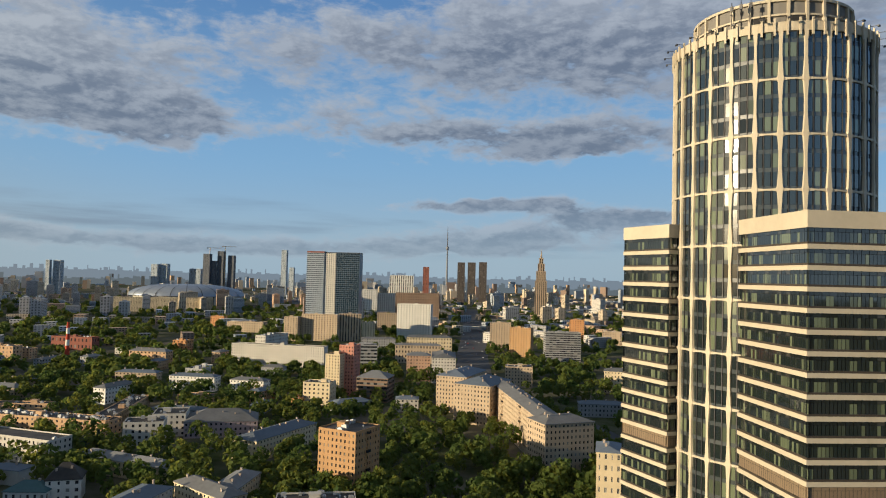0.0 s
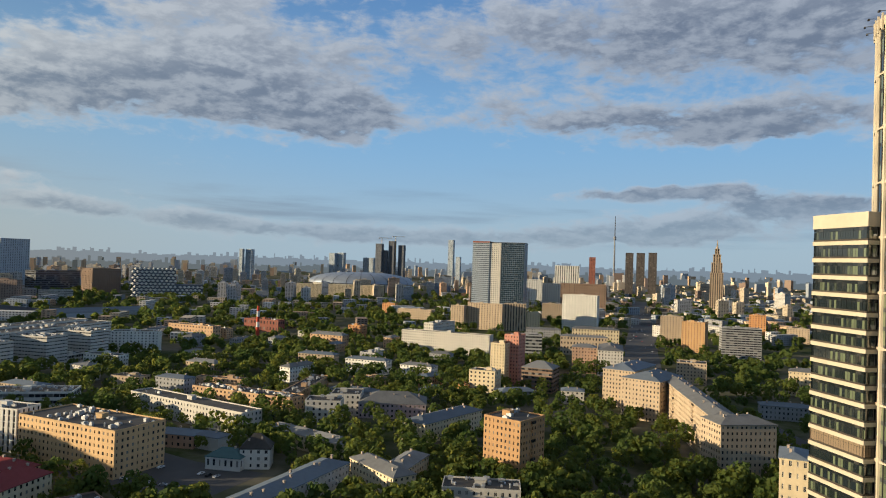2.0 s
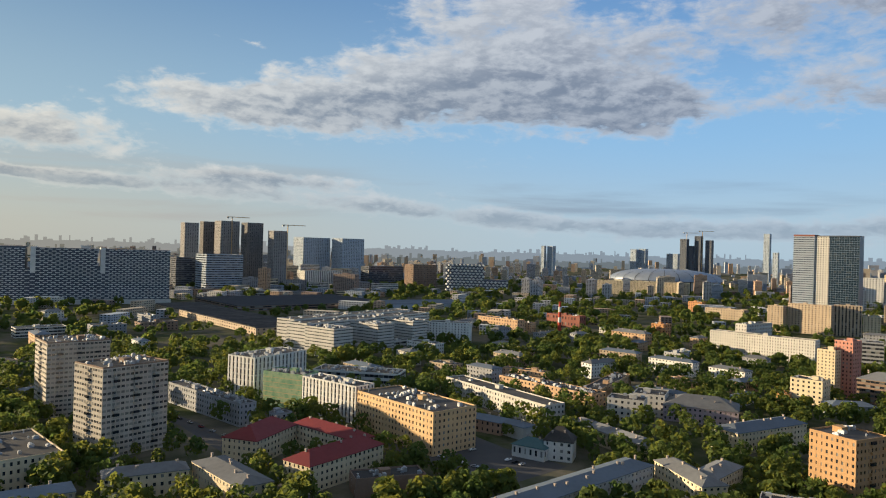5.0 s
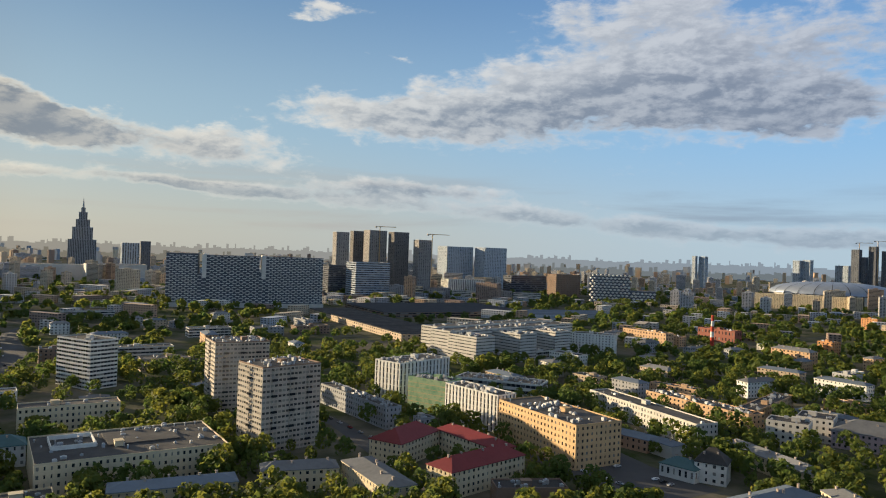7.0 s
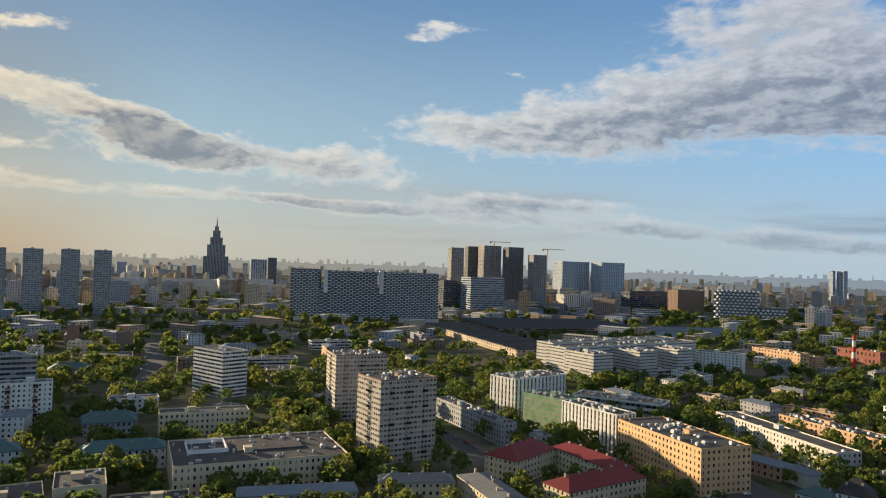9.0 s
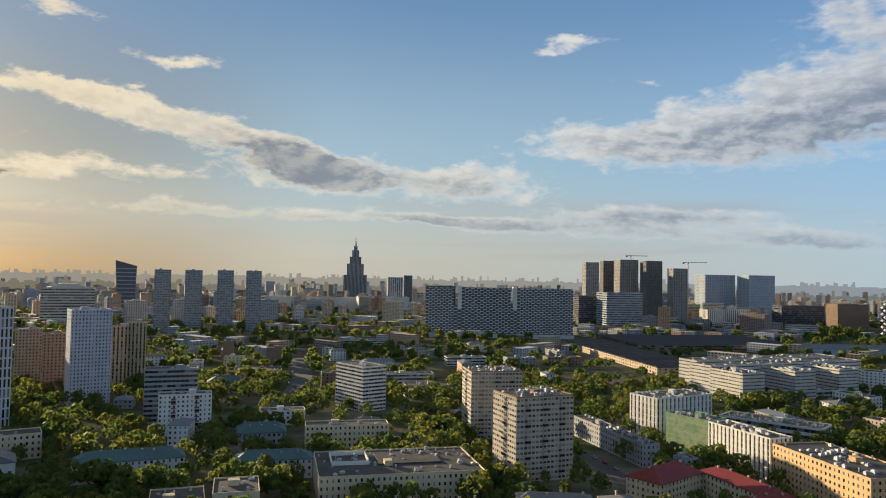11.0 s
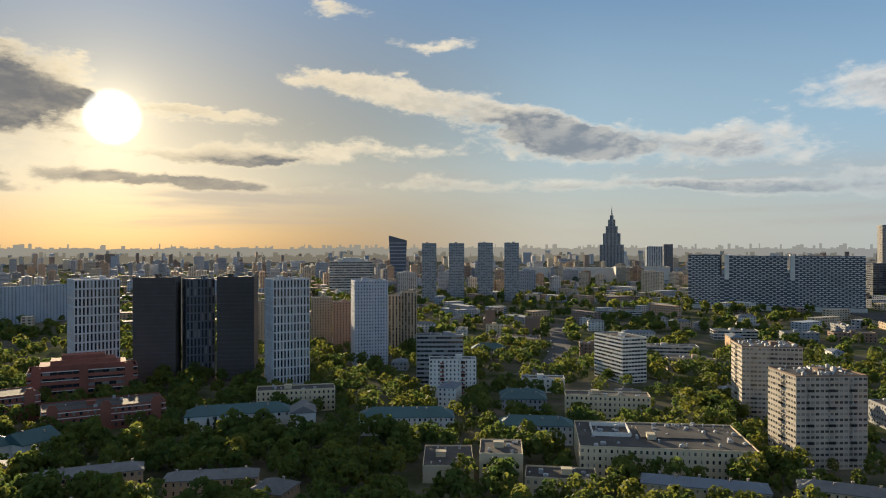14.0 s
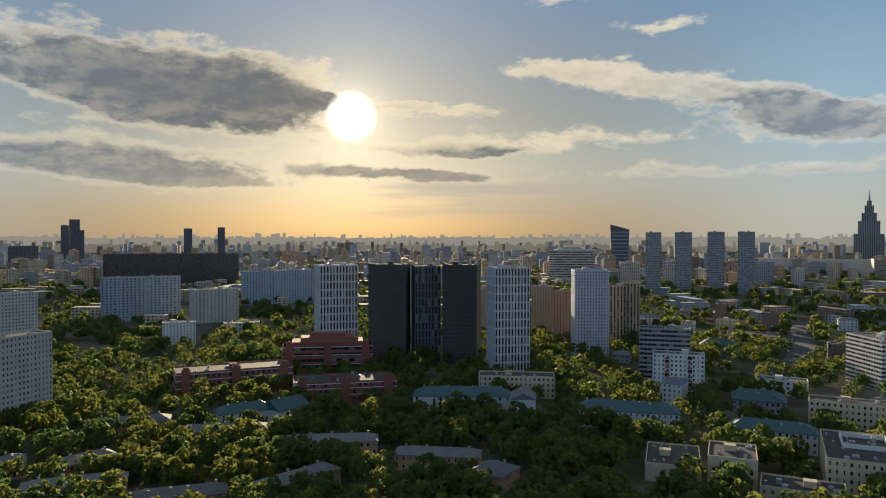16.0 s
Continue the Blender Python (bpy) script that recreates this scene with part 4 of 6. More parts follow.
# offices and apartment rows beyond the railway
row_rng = np.random.default_rng(8)
ROW_KINDS = (("office_building", "brown", "punched", "brown brick office block beyond the railway"), ("office_building", "pale", "ribbon", "pale office block with window bands"), ("apartment_block", "taupe", "punched", "grey-brown apartment block with a flat roof"),
             ("office_building", "slate", "ribbon", "dark glass office block beyond the railway"), ("apartment_block", "grey", "punched", "grey panel apartment block with a flat roof"), ("warehouse", "cream", "ribbon", "cream industrial building with a flat roof"))
for row_r, row_az, row_end, tall_low, tall_high in ((2230, 41.0, 56.0, 44, 66), (1830, 41.5, 61.0, 16, 34), (1640, 44.0, 58.0, 8, 15), (2480, 61.0, 74.0, 26, 52)):
    a = row_az
    while a < row_end:
        wide, r = row_rng.uniform(45, 95), row_r + row_rng.uniform(-50, 50)
        kind, wall, win, label = ROW_KINDS[int(row_rng.integers(0, 6))]
        tall = row_rng.uniform(tall_low, tall_high)
        x, y = -r * math.sin(radians(a)), r * math.cos(radians(a))
        if not any(math.hypot(x - f[0], y - f[1]) < f[3] + 38 for f in FOOT):
            block(round(x), round(y), a + row_rng.uniform(-8, 8), wide, row_rng.uniform(18, 34), tall, name=kind, wall=wall, win=win, fl=max(2, int(tall / 4)), bay=6, roof="flat", label=label, group="rows beyond the railway")
        a += math.degrees(wide / r) + row_rng.uniform(0.1, 0.9)
# new towers toward the sun
block(-614, -279, 126, 35, 30, 88, name='tower_block', wall='frame_white', win='tall', fl=12, bay=3.6, roof='flat', label='new tower with white gridded facade', group='new tower quarter')
block(-624, -229, 100, 34, 30, 89, name='tower_block', wall='dark_tower', win='none', fl=24, bay=3.6, roof='flat', label='new tower with near-black facade', group='new tower quarter')
block(-640, -199, 115, 24, 30, 87, name='tower_block', wall='slate', win='tall', fl=12, bay=3.6, roof='flat', label='new tower with pale grid on dark glass', group='new tower quarter')
block(-636, -163, 97, 31, 34, 89, name='tower_block', wall='dark_tower', win='none', fl=24, bay=3.6, roof='flat', label='new tower with near-black facade', group='new tower quarter')
block(-614, -116, 117, 31, 28, 88, name='tower_block', wall='frame_white', win='tall', fl=12, bay=3.6, roof='flat', label='new tower with white gridded facade', group='new tower quarter')
block(-710, -53, 104, 33, 24, 82, name='tower_block', wall='bluewhite', win='punched', fl=26, bay=3.4, roof='flat', label='pale apartment tower with blue stripe')
block(-769, -30, 92, 14, 20, 63, name='tower_block', wall='sand', win='stripes', fl=19, bay=4, roof='flat', label='sand and white apartment tower')
block(-780, -15, 91, 17, 20, 66, name='tower_block', wall='sand', win='stripes', fl=19, bay=4, roof='flat', label='sand and white apartment tower')
block(-805, -89, 96, 23, 20, 54, name='tower_block', wall='clay', win='punched', fl=18, bay=4, roof='flat', label='brick and cream apartment tower')
block(-832, -117, 98, 24, 20, 57, name='tower_block', wall='sand', win='punched', fl=18, bay=4, roof='flat', label='sand-coloured apartment tower with a flat roof')
block(-820, -182, 103, 18, 20, 54, name='tower_block', wall='sand', win='punched', fl=18, bay=4, roof='flat', label='sand-coloured apartment tower with a flat roof')
block(-816, -272, 108, 12, 20, 82, name='tower_block', wall='sand', win='punched', fl=24, bay=4, roof='flat', label='sand-coloured apartment tower with a flat roof')
block(-1721, -172, 96, 102, 60, 81, name='office_building', wall='pale', win='ribbon', fl=14, bay=7, roof='steps', label='stepped arc-shaped pale apartment complex')
# haze before these four is put into their walls: grey instead of slate
block(-1545, 14, 89, 31, 30, 123, name='tower_block', wall='grey', win='glazed', fl=36, bay=5, roof='flat', label='slim grey twin-shaded high-rise tower', group='row of four high-rise towers')
block(-1543, 73, 87, 33, 30, 123, name='tower_block', wall='grey', win='glazed', fl=36, bay=5, roof='flat', label='slim grey twin-shaded high-rise tower', group='row of four high-rise towers')
block(-1539, 135, 85, 32, 30, 124, name='tower_block', wall='grey', win='glazed', fl=36, bay=5, roof='flat', label='slim grey twin-shaded high-rise tower', group='row of four high-rise towers')
block(-1533, 191, 83, 31, 30, 124, name='tower_block', wall='grey', win='glazed', fl=36, bay=5, roof='flat', label='slim grey twin-shaded high-rise tower', group='row of four high-rise towers')
block(-1376, -1022, 127, 281, 40, 75, name='apartment_block', wall='dark_tower', win='punched', fl=20, bay=6, roof='flat', label='long dark brown apartment complex')
block(-825, -663, 129, 100, 20, 59, name='apartment_block', wall='bluegrey', win='punched', fl=16, bay=5, roof='flat', label='pale panel apartment slab')
block(-840, -559, 143, 60, 20, 44, name='apartment_block', wall='pale', win='punched', fl=14, bay=5, roof='flat', label='pale panel apartment slab')
block(-1102, -606, 144, 127, 20, 56, name='apartment_block', wall='bluegrey', win='punched', fl=16, bay=5, roof='flat', label='long panel apartment slab')
block(-340, -374, 175, 59, 16, 54, name='apartment_block', wall='pale', win='punched', fl=16, bay=3.4, roof='flat', label='pale panel apartment slab with loggias')
block(-581, -631, 157, 54, 18, 56, name='apartment_block', wall='pale', win='punched', fl=16, bay=4, roof='flat', label='pale panel apartment slab')
block(-651, -476, 126, 33, 16, 24, name='apartment_block', wall='white', win='punched', fl=9, bay=4, roof='flat', label='white panel block among trees')
block(-748, -461, 122, 41, 20, 13, name='school', wall='pale', win='punched', fl=3, bay=5, roof='flat', label='pale school among trees')
block(-1809, -1894, 136, 83, 40, 83, name='apartment_block', wall='slate', win='punched', fl=20, bay=7, roof='flat', label='distant grey apartment block')
block(-2614, -2504, 134, 33, 40, 163, name='tower_block', wall='slate', win='punched', fl=40, bay=8, roof='flat', label='distant hazy high-rise tower')
block(-2641, -2476, 133, 43, 40, 189, name='tower_block', wall='slate', win='punched', fl=40, bay=8, roof='flat', label='distant hazy high-rise tower')
block(-2661, -2454, 133, 18, 40, 141, name='tower_block', wall='slate', win='punched', fl=40, bay=8, roof='flat', label='distant hazy high-rise tower')
block(-2946, -2103, 126, 38, 40, 151, name='tower_block', wall='slate', win='punched', fl=40, bay=8, roof='flat', label='distant hazy high-rise tower')
block(-3032, -1978, 123, 34, 40, 157, name='tower_block', wall='slate', win='punched', fl=40, bay=8, roof='flat', label='distant hazy high-rise tower')
# old market and yards below the sun
block(-472, -298, 130, 83, 30, 17, name='market_hall', wall='red_brick', win='punched', fl=3, bay=5, roof='flat', label='long red brick market hall with white trim')
block(-470, -207, 118, 71, 30, 14, name='market_hall', wall='red_brick', win='punched', fl=3, bay=5, roof='flat', label='long red brick market hall with white trim')
block(-556, -260, 115, 74, 30, 24, name='market_hall', wall='red_brick', win='ribbon', fl=5, bay=6, roof='steps', label='stepped red brick market building with terraces')
block(-391, -239, 136, 34, 16, 8, name='house', wall='white', win='few', fl=2, bay=6, roof='teal_hip', label='white hall with teal roof')
block(-406, -219, 153, 23, 20, 8, name='house', wall='white', win='few', fl=2, bay=8, roof='teal_gable', label='white gabled hall with arched window')
block(-458, -117, 104, 64, 18, 11, name='house', wall='white', win='few', fl=3, bay=6, roof='teal_hip', label='white hall with pale teal roof')
block(-511, -90, 100, 54, 18, 15, name='house', wall='cream', win='punched', fl=4, bay=4, roof='flat', label='cream four-storey house with a flat roof')
block(-444, -74, 100, 15, 20, 15, name='house', wall='white', win='few', fl=4, bay=6, roof='gable', label='white gabled house end')
block(-271, -292, 137, 12, 14, 8, name='house', wall='peach', win='punched', fl=2, bay=4, roof='hip', label='two-storey peach house with grey roof', group='peach houses')
block(-254, -239, 127, 42, 13, 8, name='house', wall='peach', win='punched', fl=2, bay=4, roof='hip', label='two-storey peach house with grey roof', group='peach houses')
block(-283, -260, 154, 27, 13, 8, name='house', wall='peach', win='punched', fl=2, bay=4, roof='hip', label='two-storey peach house with grey roof', group='peach houses')
block(-349, -288, 124, 43, 13, 8, name='house', wall='peach', win='punched', fl=2, bay=4, roof='hip', label='two-storey peach house with grey roof', group='peach houses')
block(-349, -226, 115, 48, 13, 8, name='house', wall='peach', win='punched', fl=2, bay=4, roof='hip', label='two-storey peach house with grey roof', group='peach houses')
block(-346, -160, 111, 49, 13, 8, name='house', wall='peach', win='punched', fl=2, bay=4, roof='hip', label='two-storey peach house with grey roof', group='peach houses')
block(-289, -150, 152, 39, 13, 8, name='house', wall='peach', win='punched', fl=2, bay=4, roof='hip', label='two-storey peach house with grey roof', group='peach houses')
block(-339, -99, 98, 42, 13, 8, name='house', wall='peach', win='punched', fl=2, bay=4, roof='hip', label='two-storey peach house with grey roof', group='peach houses')
block(-322, -67, 72, 17, 18, 8, name='house', wall='peach', win='punched', fl=2, bay=4, roof='hip', label='two-storey peach house wing with grey roof', group='peach houses')
block(-256, -187, 122, 37, 13, 8, name='house', wall='peach', win='none', fl=2, bay=4, roof='hip', label='grey-roofed house under trees', group='peach houses')
# square with the white mansion
block(-199, 355, -177, 20, 14, 7, name='house', wall='white', win='punched', fl=1, bay=4, roof='teal_hip', label='low white pavilion with green metal roof')
block(-186, 362, 18, 16, 14, 11, name='house', wall='white', win='punched', fl=3, bay=5, roof='dark_hip', label='white mansion with dark hipped tower roof')
block(-143, 292, -101, 105, 16, 13, name='house', wall='pale', win='punched', fl=4, bay=4, roof='metal', label='long pale house with blue-grey metal roof')
block(-54, 322, 9, 35, 16, 15, name='house', wall='pale', win='punched', fl=4, bay=4, roof='plant', label='flat-roofed house below the view')
# hospital: a tall spine with three bars set square to it, and low links between
block(-617, 634, 91, 206, 27, 33, name='hospital', wall='pale', win='band', fl=9, bay=4.5, roof='plant', label='long pale hospital spine with window bands')
block(-586, 628, 91, 216, 31, 32, name='hospital', wall='pale', win='band', fl=9, bay=4.5, roof='plant', label='pale front range of the hospital spine')
for bar_y in (533, 600, 660):
    block(-548, bar_y, -1, 44, 27, 30, name='hospital', wall='pale', win='band', fl=9, bay=4.5, roof='plant', label='pale hospital bar with window bands and dark roof', group='hospital bars')
for link_y in (566, 630):
    block(-533, link_y, 91, 38, 10, 9, name='hospital', wall='pale', win='ribbon', fl=2, bay=4.5, roof='flat', label='low pale link between the hospital bars', group='hospital links')
block(-223, 258, 56, 34, 14, 8, name='warehouse', wall='brown', win='few', fl=2, bay=5, roof='plant', label='derelict brown workshop with cluttered roof')
block(-346, 297, 80, 11, 9, 11, name='house', wall='grey', win='punched', fl=3, bay=4, roof='plant', label='grey stair wing of the institute building')
block(-535, 237, 80, 23, 14, 8, name='house', wall='clay', win='punched', fl=2, bay=4, roof='metal', label='low clay-coloured yard house')
block(-18, 1058, 1, 66, 18, 26, name='house', wall='cream', win='punched', fl=5, bay=4, roof='metal', label='cream house by the avenue')
block(-31, 956, 2, 60, 14, 24, name='house', wall='sand', win='punched', fl=4, bay=4, roof='metal', label='sand-coloured house by the avenue')
block(-101, 1152, 5, 54, 14, 14, name='house', wall='grey', win='punched', fl=4, bay=4, roof='metal', label='grey low house among trees')

# light well and raised decks on the institute's roof
WELL = Shape()
for x0, y0, x1, y1 in ((-4, 15, 18, 15.5), (-4, 34.5, 18, 35), (-4, 15.5, -3.5, 34.5), (17.5, 15.5, 18, 34.5)):
    WELL.box(x0, y0, 15.1, x1, y1, 17.2)
piece("light_well", WELL.mesh("light_well", "white"), institute, "white-walled light well")
piece("raised_deck", Shape().box(-6, -24, 15.1, 19, 10, 15.9).mesh("raised_deck", "roof_felt"), institute)
for k in range(6):
    piece("duct", Shape().prism(0, 0, 0, 1.5, 0.35, n=8).prism(0, 0, 1.5, 1.9, 0.6, 0.2, n=8).mesh("duct", "plant_metal"), institute, m=pose(21.5 - 0.6 * (k % 2), -38 + 5.5 * k, 15.1))

# ---- office tower: round glass tower between two banded blocks ----


def office_tower():
    top = new("office_tower")
    tagged(top, label="round glass office tower with cream stone ribs and banded wings", category="office tower")
    CX, CY, R, NB, ROWH, Z0, Z1 = 78.2, 172.0, 22.3, 28, 11.85, 16.75, 170.8
    rows = 13
    # glass cells, three storeys high and three panes wide, behind the stone ribs
    half = math.pi / NB
    cell = Shape()
    ids = []
    rg = R - 0.34
    for s in range(3):
        for c in range(3):
            a0, a1 = -half + 2 * half * c / 3, -half + 2 * half * (c + 1) / 3
            z0, z1 = s * ROWH / 3, (s + 1) * ROWH / 3
            k = 0.010
            cell.add([(rg * math.cos(a0 + k), rg * math.sin(a0 + k), z0 + 0.8), (rg * math.cos(a1 - k), rg * math.sin(a1 - k), z0 + 0.8), (rg * math.cos(a1 - k), rg * math.sin(a1 - k), z1 - 0.12), (rg * math.cos(a0 + k), rg * math.sin(a0 + k), z1 - 0.12)], [(0, 1, 2, 3)])
            ids.append(0)
    rs = R - 0.30
    for s in range(3):
        z0 = s * ROWH / 3
        cell.add([(rs * math.cos(a), rs * math.sin(a), z) for a, z in ((-half, z0 - 0.12), (half, z0 - 0.12), (half, z0 + 0.8), (-half, z0 + 0.8))], [(0, 1, 2, 3)])
        ids.append(1)
    for c in range(4):
        a = -half + 2 * half * c / 3
        w = 0.004
        cell.add([((R - dr) * math.cos(a + s * w), (R - dr) * math.sin(a + s * w), z) for z in (0, ROWH) for s, dr in ((-1, 0.4), (-1, 0.22), (1, 0.22), (1, 0.4))], [(0, 1, 5, 4), (1, 2, 6, 5), (2, 3, 7, 6)])
        ids += [2, 2, 2]
    me = mesh_of("glass_cell", np.concatenate(cell.v), cell.f, ("tower_glass", "spandrel_glass", "steel_dark"), ids)
    # stone rib of one storey group: wide at the nodes, narrow between
    rib = Shape()
    prof = ((0.0, 0.85), (0.06, 0.62), (0.40, 0.36), (0.62, 0.34), (0.94, 0.58), (1.0, 0.85))
    V = []
    for t, hw in prof:
        for y, r in ((-hw, R - 0.4), (-hw * 0.8, R + 0.1), (hw * 0.8, R + 0.1), (hw, R - 0.4)):
            V.append((r, y, t * ROWH))
    rib.add(V, [(4 * j + i, 4 * j + i + 1, 4 * j + i + 5, 4 * j + i + 4) for j in range(len(prof) - 1) for i in range(3)])
    rib_me = rib.mesh("rib", "stone_cream")
    arc = 2 * half
    node = Shape()
    N = 5
    for j in range(N):
        a0, a1 = -half + arc * j / N, -half + arc * (j + 1) / N
        for za, zb, r0 in ((-0.45, 0.45, R - 0.02),):
            b0 = 0.18 + 0.30 * abs(2 * j / N - 1) ** 2
            b1 = 0.18 + 0.30 * abs(2 * (j + 1) / N - 1) ** 2
            node.add([(R - 0.6) * np.array((math.cos(a0), math.sin(a0), 0)) + (0, 0, -b0), (R - 0.6) * np.array((math.cos(a1), math.sin(a1), 0)) + (0, 0, -b1), r0 * np.array((math.cos(a1), math.sin(a1), 0)) + (0, 0, -b1), r0 * np.array((math.cos(a0), math.sin(a0), 0)) + (0, 0, -b0),
                      (R - 0.6) * np.array((math.cos(a0), math.sin(a0), 0)) + (0, 0, b0), (R - 0.6) * np.array((math.cos(a1), math.sin(a1), 0)) + (0, 0, b1), r0 * np.array((math.cos(a1), math.sin(a1), 0)) + (0, 0, b1), r0 * np.array((math.cos(a0), math.sin(a0), 0)) + (0, 0, b0)], BOX_F)
    node_me = node.mesh("node_beam", "stone_cream")
    for j in range(rows):
        z = Z0 + j * ROWH
        for b in range(NB):
            deg = 360.0 * b / NB
            at = pose(CX, CY, z, 0, 0, deg)
            piece("glass_cell", me, top, m=at)
            piece("rib", rib_me, top, m=pose(CX, CY, z, 0, 0, deg + 180.0 / NB))
            piece("node_beam", node_me, top, m=at)
    # near-black core paints the unlit depth behind the glass
    piece("core", Shape().prism(CX, CY, 0, Z1 - 0.5, R - 1.2, n=56).mesh("core", "unlit_inside"), top)
    piece("roof_deck", Shape().prism(CX, CY, Z1 - 0.5, Z1 - 0.2, R - 0.6, n=56).mesh("roof_deck", "roof_felt"), top)
    # parapet with short fins
    P = Shape().ring(CX, CY, R - 0.4, R + 0.1, Z1 - 1.6, Z1 + 0.4)
    piece("parapet", P.mesh("parapet", "stone_cream"), top)
    fin = Shape().box(R + 0.1, -0.22, -2.6, R + 0.45, 0.22, 1.1).mesh("fin", "stone_cream")
    arm = Shape().box(R, -0.05, 0.6, R + 2.2, 0.05, 0.7).box(R + 2.0, -0.35, 0.3, R + 2.4, 0.35, 0.65).mesh("floodlight", "steel_dark")
    for b in range(56):
        piece("fin", fin, top, m=pose(CX, CY, Z1, 0, 0, 360.0 * (b + 0.5) / 56))
        if b % 2:
            piece("floodlight", arm, top, m=pose(CX, CY, Z1, 0, 0, 360.0 * (b + 0.5) / 56))
    # crown drum with ribs and panels
    RD, ZT = 17.6, 178.0
    piece("crown_drum", Shape().prism(CX, CY, Z1 - 0.2, ZT - 0.4, RD - 0.4, n=56).mesh("crown_drum", "drum_grey"), top)
    D = Shape()
    for z0, z1 in ((Z1 - 0.2, Z1 + 0.4), (Z1 + 3.4, Z1 + 3.8), (ZT - 0.6, ZT)):
        D.ring(CX, CY, RD - 0.5, RD + 0.1, z0, z1)
    piece("crown_ring", D.mesh("crown_ring", "stone_cream"), top)
    cr = Shape().box(RD - 0.4, -0.3, 0, RD + 0.2, 0.3, ZT - Z1).mesh("crown_rib", "stone_cream")
    for b in range(28):
        piece("crown_rib", cr, top, m=pose(CX, CY, Z1 - 0.1, 0, 0, 360.0 * b / 28))
    # near-black boxes paint the shade inside the crown's openings
    for deg, w in ((205, 1.6), (262, 2.0), (238, 1.2)):
        piece("crown_opening", Shape().box(RD - 0.3, -w, 1.4, RD + 0.05, w, 3.2).mesh("crown_opening", "unlit_inside"), top, m=pose(CX, CY, Z1, 0, 0, deg))
    mast = Shape().prism(0, 0, 0, 7.5, 0.09, n=6).box(-0.5, -0.06, 4.5, 0.5, 0.06, 4.7).box(-0.2, -0.3, 5.5, 0.2, 0.3, 6.6).mesh("antenna", "steel_dark")
    for deg in (222, 228, 234):
        piece("antenna", mast, top, m=pose(CX + 20 * math.cos(radians(deg)), CY + 20 * math.sin(radians(deg)), Z1 - 0.2, 0, 0, deg))
    # banded wings: storey by storey a stone band and a strip of glass
    FLH = 3.9
    for ax, ay, rot, w, d in ((66.1, 130.2, 5.0, 70.0, 45.0), (53.5, 170.0, 113.0, 17.4, 45.0)):
        wing = piece("wing", Shape().box(0.5, 0.5, 0, w - 0.5, d - 0.5, 128.2).mesh("wing", "unlit_inside") if rot < 50 else Shape().box(0.5, -d + 0.5, 0, w - 0.5, -0.5, 128.2).mesh("wing", "unlit_inside"), top, m=pose(ax, ay, 0, 0, 0, rot))
        y0, y1 = (0, d) if rot < 50 else (-d, 0)
        band = Shape()
        for z0, z1, o in ((0, 0.9, 0.0),):
            band.box(-o, y0 - o, z0, w + o, y0 + 0.5, z1).box(-o, y1 - 0.5, z0, w + o, y1 + o, z1).box(-o, y0 + 0.5, z0, 0.5, y1 - 0.5, z1).box(w - 0.5, y0 + 0.5, z0, w + o, y1 - 0.5, z1)
        lip = Shape()
        for z0, z1, o in ((0.9, 1.3, -0.12),):
            lip.box(-o, y0 - o, z0, w + o, y0 + 0.5, z1).box(-o, y1 - 0.5, z0, w + o, y1 + o, z1).box(-o, y0 + 0.5, z0, 0.5, y1 - 0.5, z1).box(w - 0.5, y0 + 0.5, z0, w + o, y1 - 0.5, z1)
        strip, strip_ids = Shape(), []
        for axis, L, c in (("x", w, y0 + 0.35), ("x", w, y1 - 0.35), ("y", d, 0.35), ("y", d, w - 0.35)):
            n = int(L / 1.5)
            for j in range(n):
                u0, u1 = L * j / n + 0.05, L * (j + 1) / n - 0.05
                um, zm = (u0 + u1) / 2, 1.3 + 0.70 * (FLH - 1.3)
                for a0, a1, za, zb in ((u0, um - 0.04, 1.3, zm), (um + 0.04, u1, 1.3, zm), (u0, u1, zm + 0.06, FLH)):
                    strip.add([(a0, c, za), (a1, c, za), (a1, c, zb), (a0, c, zb)] if axis == "x" else [(c, y0 + a0, za), (c, y0 + a1, za), (c, y0 + a1, zb), (c, y0 + a0, zb)], [(0, 1, 2, 3)])
                    strip_ids.append(int(zb == FLH))
        strip_me, band_me, lip_me = mesh_of("window_strip", np.concatenate(strip.v), strip.f, ("tower_glass", "transom_glass"), strip_ids), band.mesh("stone_band", "stone_cream"), lip.mesh("sill_band", "sill_bronze")
        louvre_me = strip.mesh("louvre_strip", "soffit")
        for k in range(33):
            m = pose(0, 0, 128.7 - 3.0 - FLH * k - FLH, 0, 0, 0)
            if 128.7 - 3.0 - FLH * (k + 1) < 0:
                break
            piece("louvre_strip" if k == 12 else "window_strip", louvre_me if k == 12 else strip_me, wing, m=m)
            piece("stone_band", band_me, wing, m=m)
            piece("sill_band", lip_me, wing, m=m)
        cap = Shape().box(0, y0, 125.7, w, y0 + 0.5, 128.9).box(0, y1 - 0.5, 125.7, w, y1, 128.9).box(0, y0 + 0.5, 125.7, 0.5, y1 - 0.5, 128.9).box(w - 0.5, y0 + 0.5, 125.7, w, y1 - 0.5, 128.9)
        piece("cornice", cap.mesh("cornice", "stone_cream"), wing)
        piece("roof_cabin", Shape().box(w * 0.3, (y0 + y1) / 2 - 4, 128.2, w * 0.7, (y0 + y1) / 2 + 4, 129.4).mesh("roof_cabin", "steel_dark"), wing)
    FOOT.append((95.0, 155.0, 0.0, 48.0, 45.0))


